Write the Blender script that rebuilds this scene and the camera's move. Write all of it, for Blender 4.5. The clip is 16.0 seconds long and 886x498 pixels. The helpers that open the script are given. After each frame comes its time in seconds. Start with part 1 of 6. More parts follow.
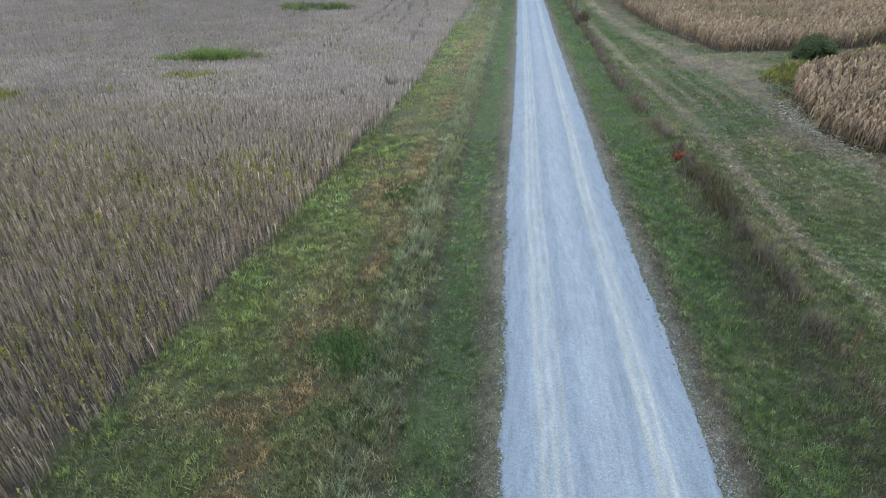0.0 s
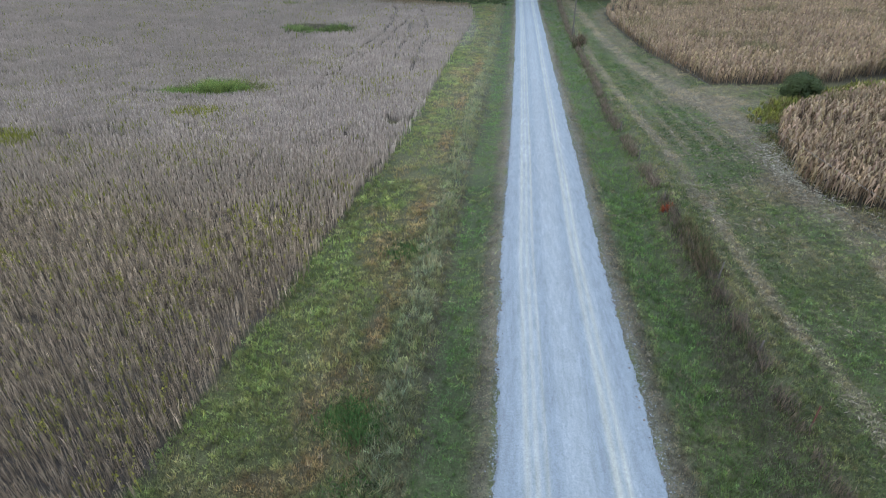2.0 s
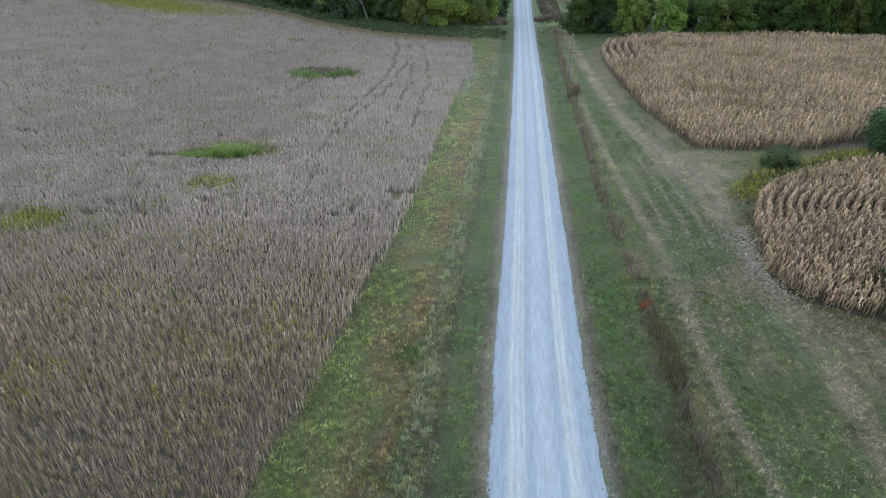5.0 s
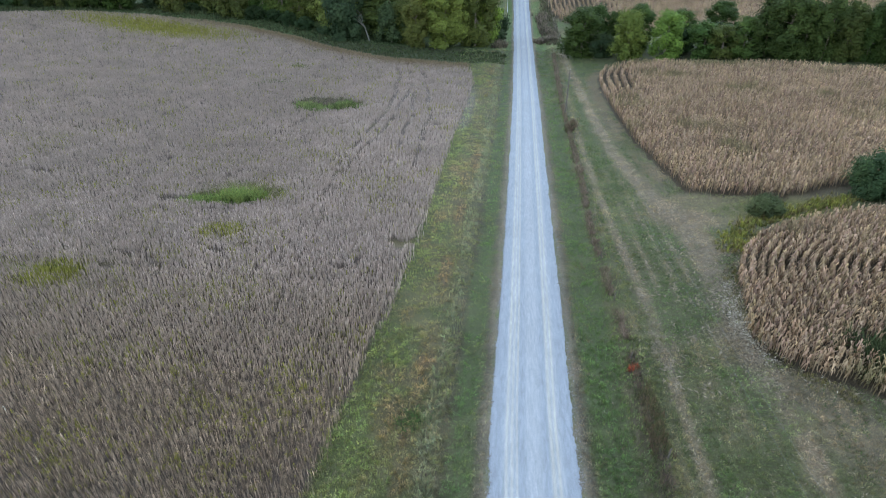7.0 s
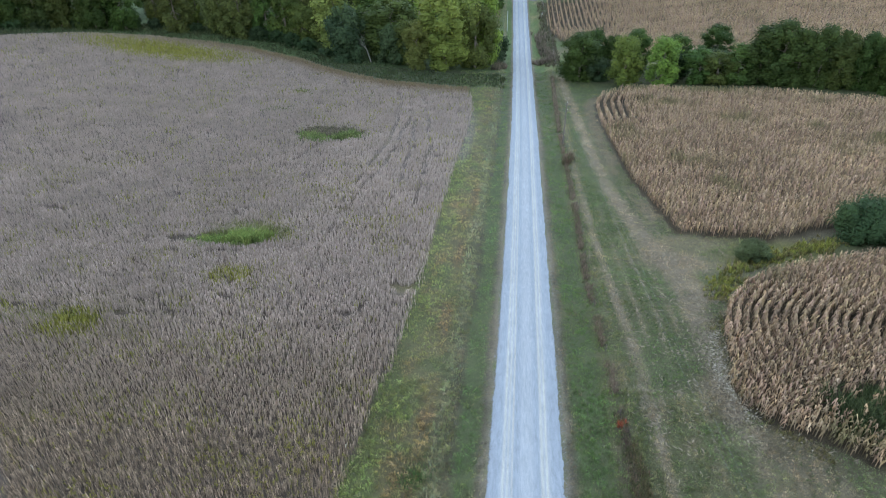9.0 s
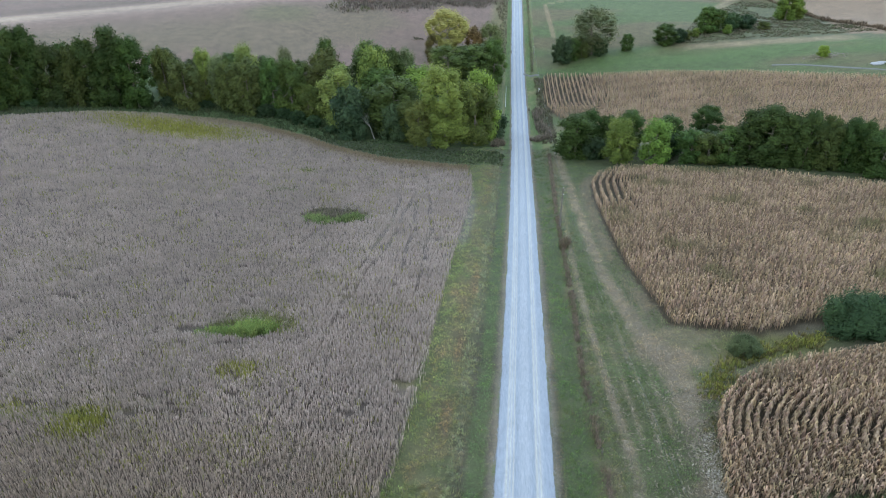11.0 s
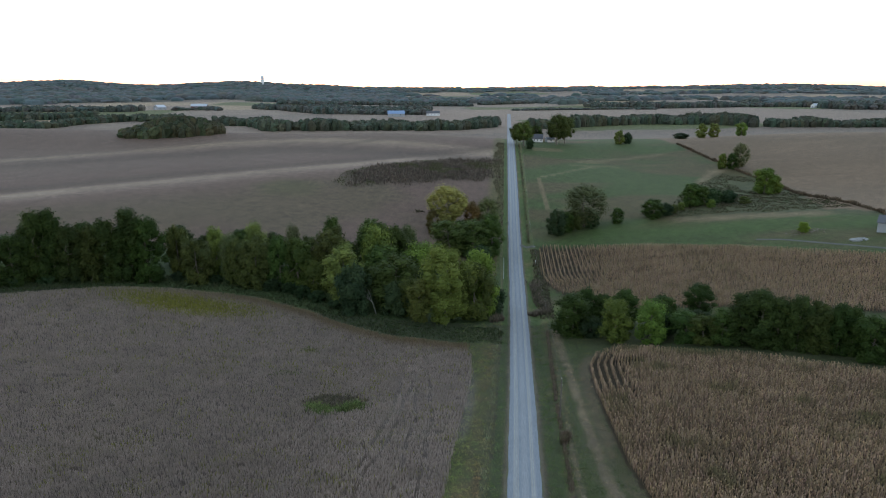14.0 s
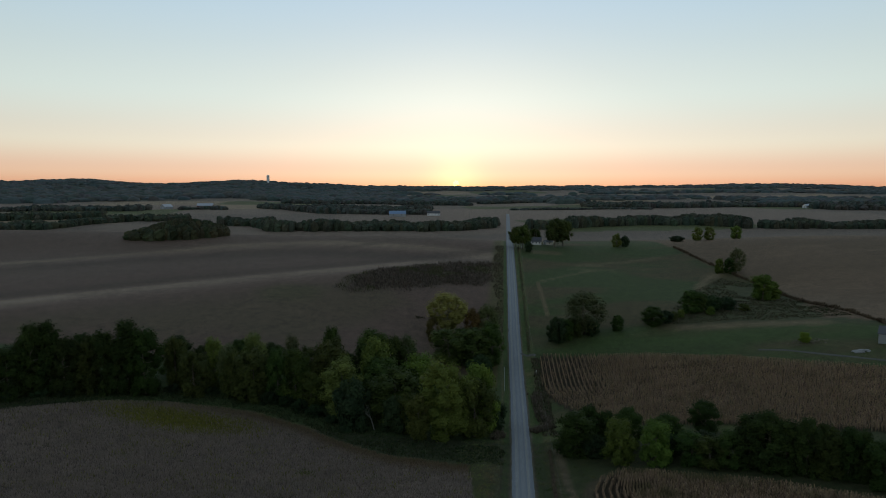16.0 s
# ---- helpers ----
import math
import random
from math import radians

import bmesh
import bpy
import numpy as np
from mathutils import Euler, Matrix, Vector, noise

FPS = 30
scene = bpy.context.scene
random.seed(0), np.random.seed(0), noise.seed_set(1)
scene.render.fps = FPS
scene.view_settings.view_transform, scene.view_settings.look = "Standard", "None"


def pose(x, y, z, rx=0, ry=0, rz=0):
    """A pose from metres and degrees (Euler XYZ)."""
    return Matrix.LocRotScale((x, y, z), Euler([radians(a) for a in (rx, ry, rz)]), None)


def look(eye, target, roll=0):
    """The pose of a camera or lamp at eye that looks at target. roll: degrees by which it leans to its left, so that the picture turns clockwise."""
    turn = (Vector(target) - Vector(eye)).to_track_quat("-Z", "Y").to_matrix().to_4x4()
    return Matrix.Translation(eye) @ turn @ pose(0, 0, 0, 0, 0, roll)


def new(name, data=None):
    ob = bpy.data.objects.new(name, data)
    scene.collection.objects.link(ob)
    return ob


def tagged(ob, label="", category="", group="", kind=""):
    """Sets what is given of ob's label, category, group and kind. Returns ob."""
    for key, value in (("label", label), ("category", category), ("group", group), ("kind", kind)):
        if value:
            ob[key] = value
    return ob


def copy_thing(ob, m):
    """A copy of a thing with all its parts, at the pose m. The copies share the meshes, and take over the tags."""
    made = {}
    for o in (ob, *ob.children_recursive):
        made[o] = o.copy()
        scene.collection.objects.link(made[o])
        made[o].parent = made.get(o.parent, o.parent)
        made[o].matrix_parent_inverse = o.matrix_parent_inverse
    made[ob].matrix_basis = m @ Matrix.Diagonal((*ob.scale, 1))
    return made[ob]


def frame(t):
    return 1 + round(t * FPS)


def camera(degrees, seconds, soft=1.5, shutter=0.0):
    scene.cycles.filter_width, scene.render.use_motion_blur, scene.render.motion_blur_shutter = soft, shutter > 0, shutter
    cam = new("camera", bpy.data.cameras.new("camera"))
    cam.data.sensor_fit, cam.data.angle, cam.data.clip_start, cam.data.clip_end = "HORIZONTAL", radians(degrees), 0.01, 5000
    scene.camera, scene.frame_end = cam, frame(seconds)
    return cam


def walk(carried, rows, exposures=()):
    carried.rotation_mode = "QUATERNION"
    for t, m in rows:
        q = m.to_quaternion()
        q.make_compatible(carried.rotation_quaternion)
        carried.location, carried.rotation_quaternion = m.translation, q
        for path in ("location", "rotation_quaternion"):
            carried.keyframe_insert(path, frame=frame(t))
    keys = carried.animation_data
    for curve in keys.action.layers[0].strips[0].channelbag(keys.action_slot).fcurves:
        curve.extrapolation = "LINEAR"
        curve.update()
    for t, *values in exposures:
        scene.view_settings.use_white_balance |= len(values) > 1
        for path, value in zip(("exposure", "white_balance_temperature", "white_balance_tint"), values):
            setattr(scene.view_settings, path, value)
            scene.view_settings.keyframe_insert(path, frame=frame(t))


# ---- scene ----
cam = camera(70.78, 16.0, soft=1.0)
ROWS = [
    (0.0, -0.235, -0.010, 14.300, -34.00, 0.03, 5.23),
    (0.5, -0.212, -0.040, 15.167, -33.97, 0.02, 5.23),
    (1.0, -0.197, -0.066, 16.066, -33.93, -0.01, 5.24),
    (1.5, -0.184, -0.090, 17.015, -33.89, -0.04, 5.24),
    (2.0, -0.153, -0.121, 18.029, -33.85, -0.04, 5.24),
    (2.5, -0.119, -0.145, 19.113, -33.81, 0.04, 5.24),
    (3.0, -0.095, -0.142, 20.303, -33.74, 0.07, 5.24),
    (3.5, -0.081, -0.113, 21.605, -33.64, 0.03, 5.26),
    (4.0, -0.067, -0.073, 22.980, -33.56, -0.01, 5.28),
    (6.5, -0.035, 0.063, 30.217, -33.20, -0.03, 5.38),
    (7.0, -0.027, 0.093, 31.682, -33.13, -0.03, 5.40),
    (7.5, -0.018, 0.120, 33.147, -33.09, -0.02, 5.42),
    (8.0, -0.007, 0.156, 34.613, -33.06, -0.03, 5.44),
    (10.5, 0.055, 0.303, 41.945, -30.03, -0.05, 5.54),
    (11.0, 0.070, 0.282, 43.419, -27.67, 0.00, 5.54),
    (11.5, 0.074, 0.234, 44.902, -25.33, 0.02, 5.54),
    (12.0, 0.076, 0.171, 46.392, -23.02, 0.03, 5.53),
    (12.5, 0.083, 0.108, 47.905, -20.77, 0.04, 5.53),
    (13.0, 0.091, 0.054, 49.442, -18.52, 0.03, 5.54),
    (13.5, 0.105, 0.022, 51.021, -16.25, 0.01, 5.55),
    (14.0, 0.125, -0.018, 52.642, -13.97, -0.00, 5.57),
    (14.5, 0.149, -0.079, 54.288, -11.70, -0.02, 5.58),
    (15.0, 0.173, -0.156, 55.948, -9.48, -0.03, 5.59),
    (15.5, 0.198, -0.238, 57.618, -7.31, -0.07, 5.60),
    (16.0, 0.231, -0.316, 59.300, -5.29, -0.09, 5.60),
]
EXPOSURES = [(0.0, 0.57, 6400, 11), (7.0, 0.8, 6350, 12), (11.0, 0.88, 6330, 11), (12.5, 0.85, 6350, 11), (13.5, 0.08, 6400, 11), (14.5, -0.88, 6450, 8), (15.0, -1.3, 6470, 8), (15.4, -1.56, 6480, 7), (16.0, -2.1, 6500, 4)]
walk(cam, [(t, pose(x, y, z, 90 + pitch, roll, yaw)) for t, x, y, z, pitch, roll, yaw in ROWS], EXPOSURES)

# ---- sky and sun: the sun stands on the horizon, left of the road's end ----
SUN_AZIMUTH = -4.4      # degrees from +y towards +x
SUN_HEIGHT = 0.6
world = bpy.data.worlds.new("sky")
scene.world = world
world.use_nodes = True
wn = world.node_tree
sky = wn.nodes.new("ShaderNodeTexSky")
sky.sky_type = "NISHITA"
sky.sun_disc = False
sky.sun_elevation = radians(SUN_HEIGHT + 0.6)
sky.sun_rotation = radians(SUN_AZIMUTH)
sky.altitude = 300
sky.air_density, sky.dust_density, sky.ozone_density = 1.0, 0.25, 1.6
paler = wn.nodes.new("ShaderNodeGamma")     # thin evening haze evens the sky out
paler.inputs["Gamma"].default_value = 0.58
wn.links.new(sky.outputs["Color"], paler.inputs["Color"])
muted = wn.nodes.new("ShaderNodeHueSaturation")
muted.inputs["Saturation"].default_value = 0.58
share = wn.nodes.new("ShaderNodeVectorMath")       # the haze spreads the glow round the sun
share.operation = "MULTIPLY_ADD"
share.inputs[1].default_value, share.inputs[2].default_value = (0.2, 0.2, 0.2), (1, 1, 1)
wn.links.new(paler.outputs["Color"], share.inputs[0])
spread = wn.nodes.new("ShaderNodeVectorMath")
spread.operation = "DIVIDE"
wn.links.new(paler.outputs["Color"], spread.inputs[0])
wn.links.new(share.outputs["Vector"], spread.inputs[1])
wn.links.new(spread.outputs["Vector"], muted.inputs["Color"])
where = wn.nodes.new("ShaderNodeTexCoord")
height = wn.nodes.new("ShaderNodeSeparateXYZ")
wn.links.new(where.outputs["Generated"], height.inputs["Vector"])
dusk = wn.nodes.new("ShaderNodeValToRGB")       # the afterglow: rosy at the horizon, clear blue higher up
dusk.color_ramp.interpolation = "EASE"
for k, (at, colour) in enumerate(((0.0, (0.74, 0.41, 0.40)), (0.03, (0.86, 0.64, 0.65)), (0.075, (0.97, 0.9, 0.9)), (0.15, (0.99, 1.04, 1.06)), (0.32, (0.86, 1.02, 1.2)), (0.6, (0.87, 0.98, 1.1)))):
    stop = dusk.color_ramp.elements[k] if k < 2 else dusk.color_ramp.elements.new(at)
    stop.position, stop.color = at, (*colour, 1)
wn.links.new(height.outputs["Z"], dusk.inputs["Fac"])
cool = wn.nodes.new("ShaderNodeMix")
cool.data_type, cool.blend_type = "RGBA", "MULTIPLY"
cool.inputs["Factor"].default_value = 1.0
wn.links.new(muted.outputs["Color"], cool.inputs["A"])
wn.links.new(dusk.outputs["Color"], cool.inputs["B"])
near_sun = wn.nodes.new("ShaderNodeVectorMath")       # the aureole close round the sun
near_sun.operation = "DOT_PRODUCT"
near_sun.inputs[1].default_value = (math.sin(radians(SUN_AZIMUTH)), math.cos(radians(SUN_AZIMUTH)), math.tan(radians(SUN_HEIGHT)))
wn.links.new(where.outputs["Generated"], near_sun.inputs[0])
falloff = wn.nodes.new("ShaderNodeMath")
falloff.operation = "POWER"
falloff.inputs[1].default_value = 1100.0
wn.links.new(near_sun.outputs["Value"], falloff.inputs[0])
aureole = wn.nodes.new("ShaderNodeVectorMath")
aureole.operation = "MULTIPLY_ADD"
aureole.inputs[1].default_value = (0.8, 0.36, 0.13)
wn.links.new(falloff.outputs["Value"], aureole.inputs[0])
wn.links.new(cool.outputs["Result"], aureole.inputs[2])
wn.links.new(aureole.outputs["Vector"], wn.nodes["Background"].inputs["Color"])
wn.nodes["Background"].inputs["Strength"].default_value = 2.75
sun = new("sun", bpy.data.lights.new("sun", "SUN"))
sun.data.energy, sun.data.angle, sun.data.color = 0.25, radians(2.0), (1.0, 0.6, 0.35)
sun.matrix_basis = look((0, 0, 0), (-math.sin(radians(SUN_AZIMUTH)), -math.cos(radians(SUN_AZIMUTH)), -math.tan(radians(SUN_HEIGHT + 1.5))))

rng = np.random.default_rng(7)


# ---- materials ----
def node_material(name, rough=0.9, tint="tint", fine=3.0, coarse=0.15, contrast=0.35, bump=0.3, bump_scale=8.0, translucent=0.0, specular=0.15, bump_dist=0.05):
    """A matt, natural surface: its colour comes with the mesh and is broken up by noise at two sizes."""
    mat = bpy.data.materials.new(name)
    mat.use_nodes = True
    nt = mat.node_tree
    b = nt.nodes["Principled BSDF"]
    b.inputs["Roughness"].default_value = rough
    b.inputs["Specular IOR Level"].default_value = specular
    col = nt.nodes.new("ShaderNodeAttribute")
    col.attribute_name = tint
    pos = nt.nodes.new("ShaderNodeNewGeometry")
    out = col.outputs["Color"]
    for size, amount in ((fine, contrast), (coarse, contrast * 0.7)):
        if not size:
            continue
        n = nt.nodes.new("ShaderNodeTexNoise")
        n.inputs["Scale"].default_value, n.inputs["Detail"].default_value, n.inputs["Roughness"].default_value = size, 6.0, 0.65
        nt.links.new(pos.outputs["Position"], n.inputs["Vector"])
        r = nt.nodes.new("ShaderNodeMapRange")
        r.inputs["From Min"].default_value, r.inputs["From Max"].default_value = 0.25, 0.75
        r.inputs["To Min"].default_value, r.inputs["To Max"].default_value = 1 - amount, 1 + amount
        nt.links.new(n.outputs["Fac"], r.inputs["Value"])
        m = nt.nodes.new("ShaderNodeVectorMath")
        m.operation = "SCALE"
        nt.links.new(out, m.inputs[0])
        nt.links.new(r.outputs["Result"], m.inputs["Scale"])
        out = m.outputs["Vector"]
    nt.links.new(out, b.inputs["Base Color"])
    if bump:
        n = nt.nodes.new("ShaderNodeTexNoise")
        n.inputs["Scale"].default_value, n.inputs["Detail"].default_value = bump_scale, 5.0
        nt.links.new(pos.outputs["Position"], n.inputs["Vector"])
        k = nt.nodes.new("ShaderNodeBump")
        k.inputs["Strength"].default_value, k.inputs["Distance"].default_value = bump, bump_dist
        nt.links.new(n.outputs["Fac"], k.inputs["Height"])
        nt.links.new(k.outputs["Normal"], b.inputs["Normal"])
    if translucent:
        tr = nt.nodes.new("ShaderNodeBsdfTranslucent")
        nt.links.new(out, tr.inputs["Color"])
        mix = nt.nodes.new("ShaderNodeMixShader")
        mix.inputs["Fac"].default_value = translucent
        nt.links.new(b.outputs["BSDF"], mix.inputs[1])
        nt.links.new(tr.outputs["BSDF"], mix.inputs[2])
        nt.links.new(mix.outputs["Shader"], nt.nodes["Material Output"].inputs["Surface"])
    return mat


def plain_material(name, colour, rough=0.7, metal=0.0, vary=0.2, scale=4.0):
    mat = bpy.data.materials.new(name)
    mat.use_nodes = True
    nt = mat.node_tree
    b = nt.nodes["Principled BSDF"]
    b.inputs["Roughness"].default_value, b.inputs["Metallic"].default_value = rough, metal
    n = nt.nodes.new("ShaderNodeTexNoise")
    n.inputs["Scale"].default_value, n.inputs["Detail"].default_value = scale, 6.0
    tc = nt.nodes.new("ShaderNodeTexCoord")
    nt.links.new(tc.outputs["Object"], n.inputs["Vector"])
    mix = nt.nodes.new("ShaderNodeMix")
    mix.data_type = "RGBA"
    mix.inputs["A"].default_value = (*[c * (1 - vary) for c in colour], 1)
    mix.inputs["B"].default_value = (*[min(1, c * (1 + vary)) for c in colour], 1)
    nt.links.new(n.outputs["Fac"], mix.inputs["Factor"])
    nt.links.new(mix.outputs["Result"], b.inputs["Base Color"])
    return mat


def leaf_material(name):
    """Leaves: colour from the mesh, shifted a little from tree to tree."""
    mat = node_material(name, rough=0.65, fine=0.0, coarse=0.6, contrast=0.2, bump=0, translucent=0.22, specular=0.08)
    nt = mat.node_tree
    b = nt.nodes["Principled BSDF"]
    src = b.inputs["Base Color"].links[0].from_socket
    info = nt.nodes.new("ShaderNodeObjectInfo")
    mul = nt.nodes.new("ShaderNodeMix")
    mul.data_type, mul.blend_type = "RGBA", "MULTIPLY"
    mul.inputs["Factor"].default_value = 1.0
    nt.links.new(src, mul.inputs["A"])
    nt.links.new(info.outputs["Color"], mul.inputs["B"])
    for link in list(src.links):
        if link.to_node != mul:
            to = link.to_socket
            nt.links.new(mul.outputs["Result"], to)
    return mat


GROUND = node_material("ground_cover", fine=7.0, coarse=0.3, contrast=0.42, bump=0.8, bump_scale=20.0, bump_dist=0.06)


def add_litter(mat, scale, dull, bright):
    """Breaks a material's colour up into short, thin pieces of two hues."""
    nt = mat.node_tree
    b = nt.nodes["Principled BSDF"]
    src = b.inputs["Base Color"].links[0].from_socket
    pos = nt.nodes.new("ShaderNodeNewGeometry")
    n = nt.nodes.new("ShaderNodeTexNoise")
    n.inputs["Scale"].default_value, n.inputs["Detail"].default_value, n.inputs["Roughness"].default_value, n.inputs["Distortion"].default_value = scale, 3.0, 0.7, 1.2
    nt.links.new(pos.outputs["Position"], n.inputs["Vector"])
    r = nt.nodes.new("ShaderNodeValToRGB")
    r.color_ramp.elements[0].position, r.color_ramp.elements[0].color = 0.36, (*dull, 1)
    r.color_ramp.elements[1].position, r.color_ramp.elements[1].color = 0.66, (*bright, 1)
    nt.links.new(n.outputs["Fac"], r.inputs["Fac"])
    m = nt.nodes.new("ShaderNodeVectorMath")
    m.operation = "MULTIPLY"
    nt.links.new(src, m.inputs[0])
    nt.links.new(r.outputs["Color"], m.inputs[1])
    out = nt.nodes.new("ShaderNodeVectorMath")
    out.operation = "SCALE"
    out.inputs["Scale"].default_value = 1.75
    nt.links.new(m.outputs["Vector"], out.inputs[0])
    nt.links.new(out.outputs["Vector"], b.inputs["Base Color"])


add_litter(GROUND, 17.0, (0.22, 0.25, 0.23), (1.0, 0.96, 0.93))
STALK = node_material("dry_stalks", fine=0.0, coarse=0.25, contrast=0.25, bump=0, translucent=0.15)
BLADE = node_material("grass_blades", fine=0.0, coarse=0.4, contrast=0.25, bump=0, translucent=0.25)
LEAF = leaf_material("tree_leaves")
FARLEAF = node_material("far_leaves", fine=0.12, coarse=0.02, contrast=0.3, bump=0)
BARK = plain_material("bark", (0.12, 0.1, 0.08), 0.9, vary=0.4, scale=3.0)
PALE_BARK = plain_material("bare_wood", (0.11, 0.102, 0.09), 0.85, vary=0.25)
POLE_WOOD = plain_material("weathered_wood", (0.085, 0.07, 0.06), 0.9, vary=0.35, scale=6.0)


# ---- the land: a valley across the road ----
LAND_X = np.array([-480.0, -220, -90, 5, 80, 170, 330, 560])
LAND_Y = np.array([-100.0, 0, 40, 80, 130, 180, 240, 310, 400, 500, 600, 740])
LAND = np.array([
    [-5.2, 1.0, 4.1, 6.0, 7.0, 7.8, 8.2, 7.9],
    [-2.0, -2.1, -0.2, 1.0, 3.8, 6.3, 10.0, 14.0],
    [-2.7, -5.0, -4.0, -3.7, 0.8, 3.6, 8.7, 14.7],
    [-4.0, -7.5, -10.4, -9.3, -3.8, 0.1, 6.9, 14.3],
    [-5.7, -8.5, -14.3, -15.5, -10.3, -3.5, 5.3, 13.3],
    [-7.6, -7.9, -18.6, -21.1, -14.1, -4.8, 3.6, 11.1],
    [-8.0, -11.5, -20.0, -25.0, -17.5, -3.6, 2.1, 8.2],
    [-6.7, -4.3, -13.0, -21.1, -12.5, -1.0, 2.0, 8.6],
    [-4.7, 1.2, 1.0, -7.5, -6.0, -4.0, 10.0, 18.0],
    [3.6, 5.2, 6.5, 2.5, -0.5, 4.1, 14.9, 14.0],
    [18.5, 15.0, 15.5, 10.6, 8.5, 11.4, 19.0, 16.0],
    [-4.0, -2.0, -1.0, 0.0, 2.0, 4.0, 9.0, 10.0],
])
FAR_Y = np.array([740.0, 850, 1000, 1200, 1500, 1800, 2400, 3000, 4000, 4800, 6000])
FAR_Z = np.array([0.0, 5, 10, 16, 20, 22, 32, 46, 84, 70, 40])


def cubic_weights(knots, v):
    v = np.clip(v, knots[0], knots[-1])
    n = len(knots)
    i = np.clip(np.searchsorted(knots, v, side="right") - 1, 0, n - 2)
    h = knots[i + 1] - knots[i]
    s = (v - knots[i]) / h
    w = np.zeros((len(v), n))
    r = np.arange(len(v))
    w[r, i] += 2 * s**3 - 3 * s**2 + 1
    w[r, i + 1] += -2 * s**3 + 3 * s**2
    for a, b, k in ((np.maximum(i - 1, 0), i + 1, s**3 - 2 * s**2 + s), (i, np.minimum(i + 2, n - 1), s**3 - s**2)):
        d = knots[b] - knots[a]
        w[r, b] += k * h / d
        w[r, a] -= k * h / d
    return w


def smooth(a, b, v):
    s = np.clip((v - a) / (b - a), 0, 1)
    return s * s * (3 - 2 * s)


def hash01(i, j, seed):
    v = np.sin(i * 127.1 + j * 311.7 + seed * 74.7) * 43758.5453
    return v - np.floor(v)


def value_noise(x, y, size, seed=0):
    """Smooth noise from 0 to 1 with features of about that size in metres."""
    u, v = x / size, y / size
    i, j = np.floor(u), np.floor(v)
    a, b = u - i, v - j
    a, b = a * a * (3 - 2 * a), b * b * (3 - 2 * b)
    return ((hash01(i, j, seed) * (1 - a) + hash01(i + 1, j, seed) * a) * (1 - b)
            + (hash01(i, j + 1, seed) * (1 - a) + hash01(i + 1, j + 1, seed) * a) * b)


def fractal(x, y, size, seed=0, octaves=3):
    total, weight = 0, 0
    for k in range(octaves):
        total = total + value_noise(x + 17.3 * k, y - 9.1 * k, size / 2**k, seed + k) * 0.5**k
        weight += 0.5**k
    return total / weight


def road_x(y):
    return np.interp(y, [-120, 0, 30, 50, 80, 135, 200, 250, 340, 460, 600, 1600, 2200], [2.4, 3.2, 3.4, 3.9, 4.6, 5.7, 6.6, 6.8, 6.4, 6.1, 5.8, 8.0, 10.0])


def land(x, y):
    """The height of the bare land."""
    shape = np.shape(x)
    x, y = np.ravel(x).astype(float), np.ravel(y).astype(float)
    near = np.einsum("ni,ij,nj->n", cubic_weights(LAND_Y, y), LAND, cubic_weights(LAND_X, x))
    rr = np.hypot(x * 0.8, y)
    far = np.interp(rr, FAR_Y, FAR_Z)
    far = 0.5 * far + 0.25 * np.interp(rr - 60, FAR_Y, FAR_Z) + 0.25 * np.interp(rr + 60, FAR_Y, FAR_Z)
    amp = np.interp(rr, [740, 1300, 2000, 4000], [1.5, 5, 14, 26])
    far = far + amp * (fractal(x, y, 520, 3) - 0.5) * 1.4
    side = smooth(0.1, 0.5, -x / np.maximum(y, 1)) * smooth(1200, 2600, rr)
    far = far + 14 * side
    az = np.degrees(np.arctan2(x, np.maximum(y, 1)))
    for a0, width, up in ((-35.5, 3.2, 20), (-23.4, 5.0, 12), (-12.0, 3.0, -8), (6.0, 5.0, 6), (20.0, 6.0, 5)):
        far = far + up * np.exp(-((az - a0) / width) ** 2) * smooth(2600, 3500, rr)
    k = np.maximum(smooth(700, 860, y), smooth(520, 760, np.abs(x)))
    z = near * (1 - k) + far * k
    return z.reshape(shape)


def ground(x, y):
    """The land with the roadside ditches and small unevenness."""
    x, y = np.asarray(x, float), np.asarray(y, float)
    d = x - road_x(y)
    z = land(x, y)
    ditch = -0.45 * np.exp(-((d + 5.2) / 1.5) ** 2) - 0.55 * np.exp(-((d - 5.8) / 1.6) ** 2) + 0.25 * np.exp(-((d - 8.6) / 1.0) ** 2)
    near = smooth(700, 600, y)
    z = z + ditch * near
    z = z + (fractal(x, y, 3.0, 11) - 0.5) * 0.16 * smooth(3.5, 5.0, np.abs(d))
    z = z - 0.12 * smooth(3.3, 2.4, np.abs(d))
    return z


def soy_edge(y):
    """Where the bean field ends beside the road."""
    return np.interp(y, [-60, 10, 23, 33, 50, 108, 135, 150, 165, 172], [-13.5, -11.9, -10.9, -10.2, -9.1, -8.2, -7.0, -7.0, -8.0, -9.5])


def soy_north(x):
    """The bean field's edge along the creek."""
    return np.interp(x, [-400, -260, -165, -152, -140, -122, -100, -85, -66, -56, -43, -33, -24, -14], [100, 130, 181, 193, 204, 210, 211, 208, 199.5, 192, 184.5, 179.5, 178.5, 176])


def in_soy(x, y):
    return (x < soy_edge(y)) & (y < soy_north(x))


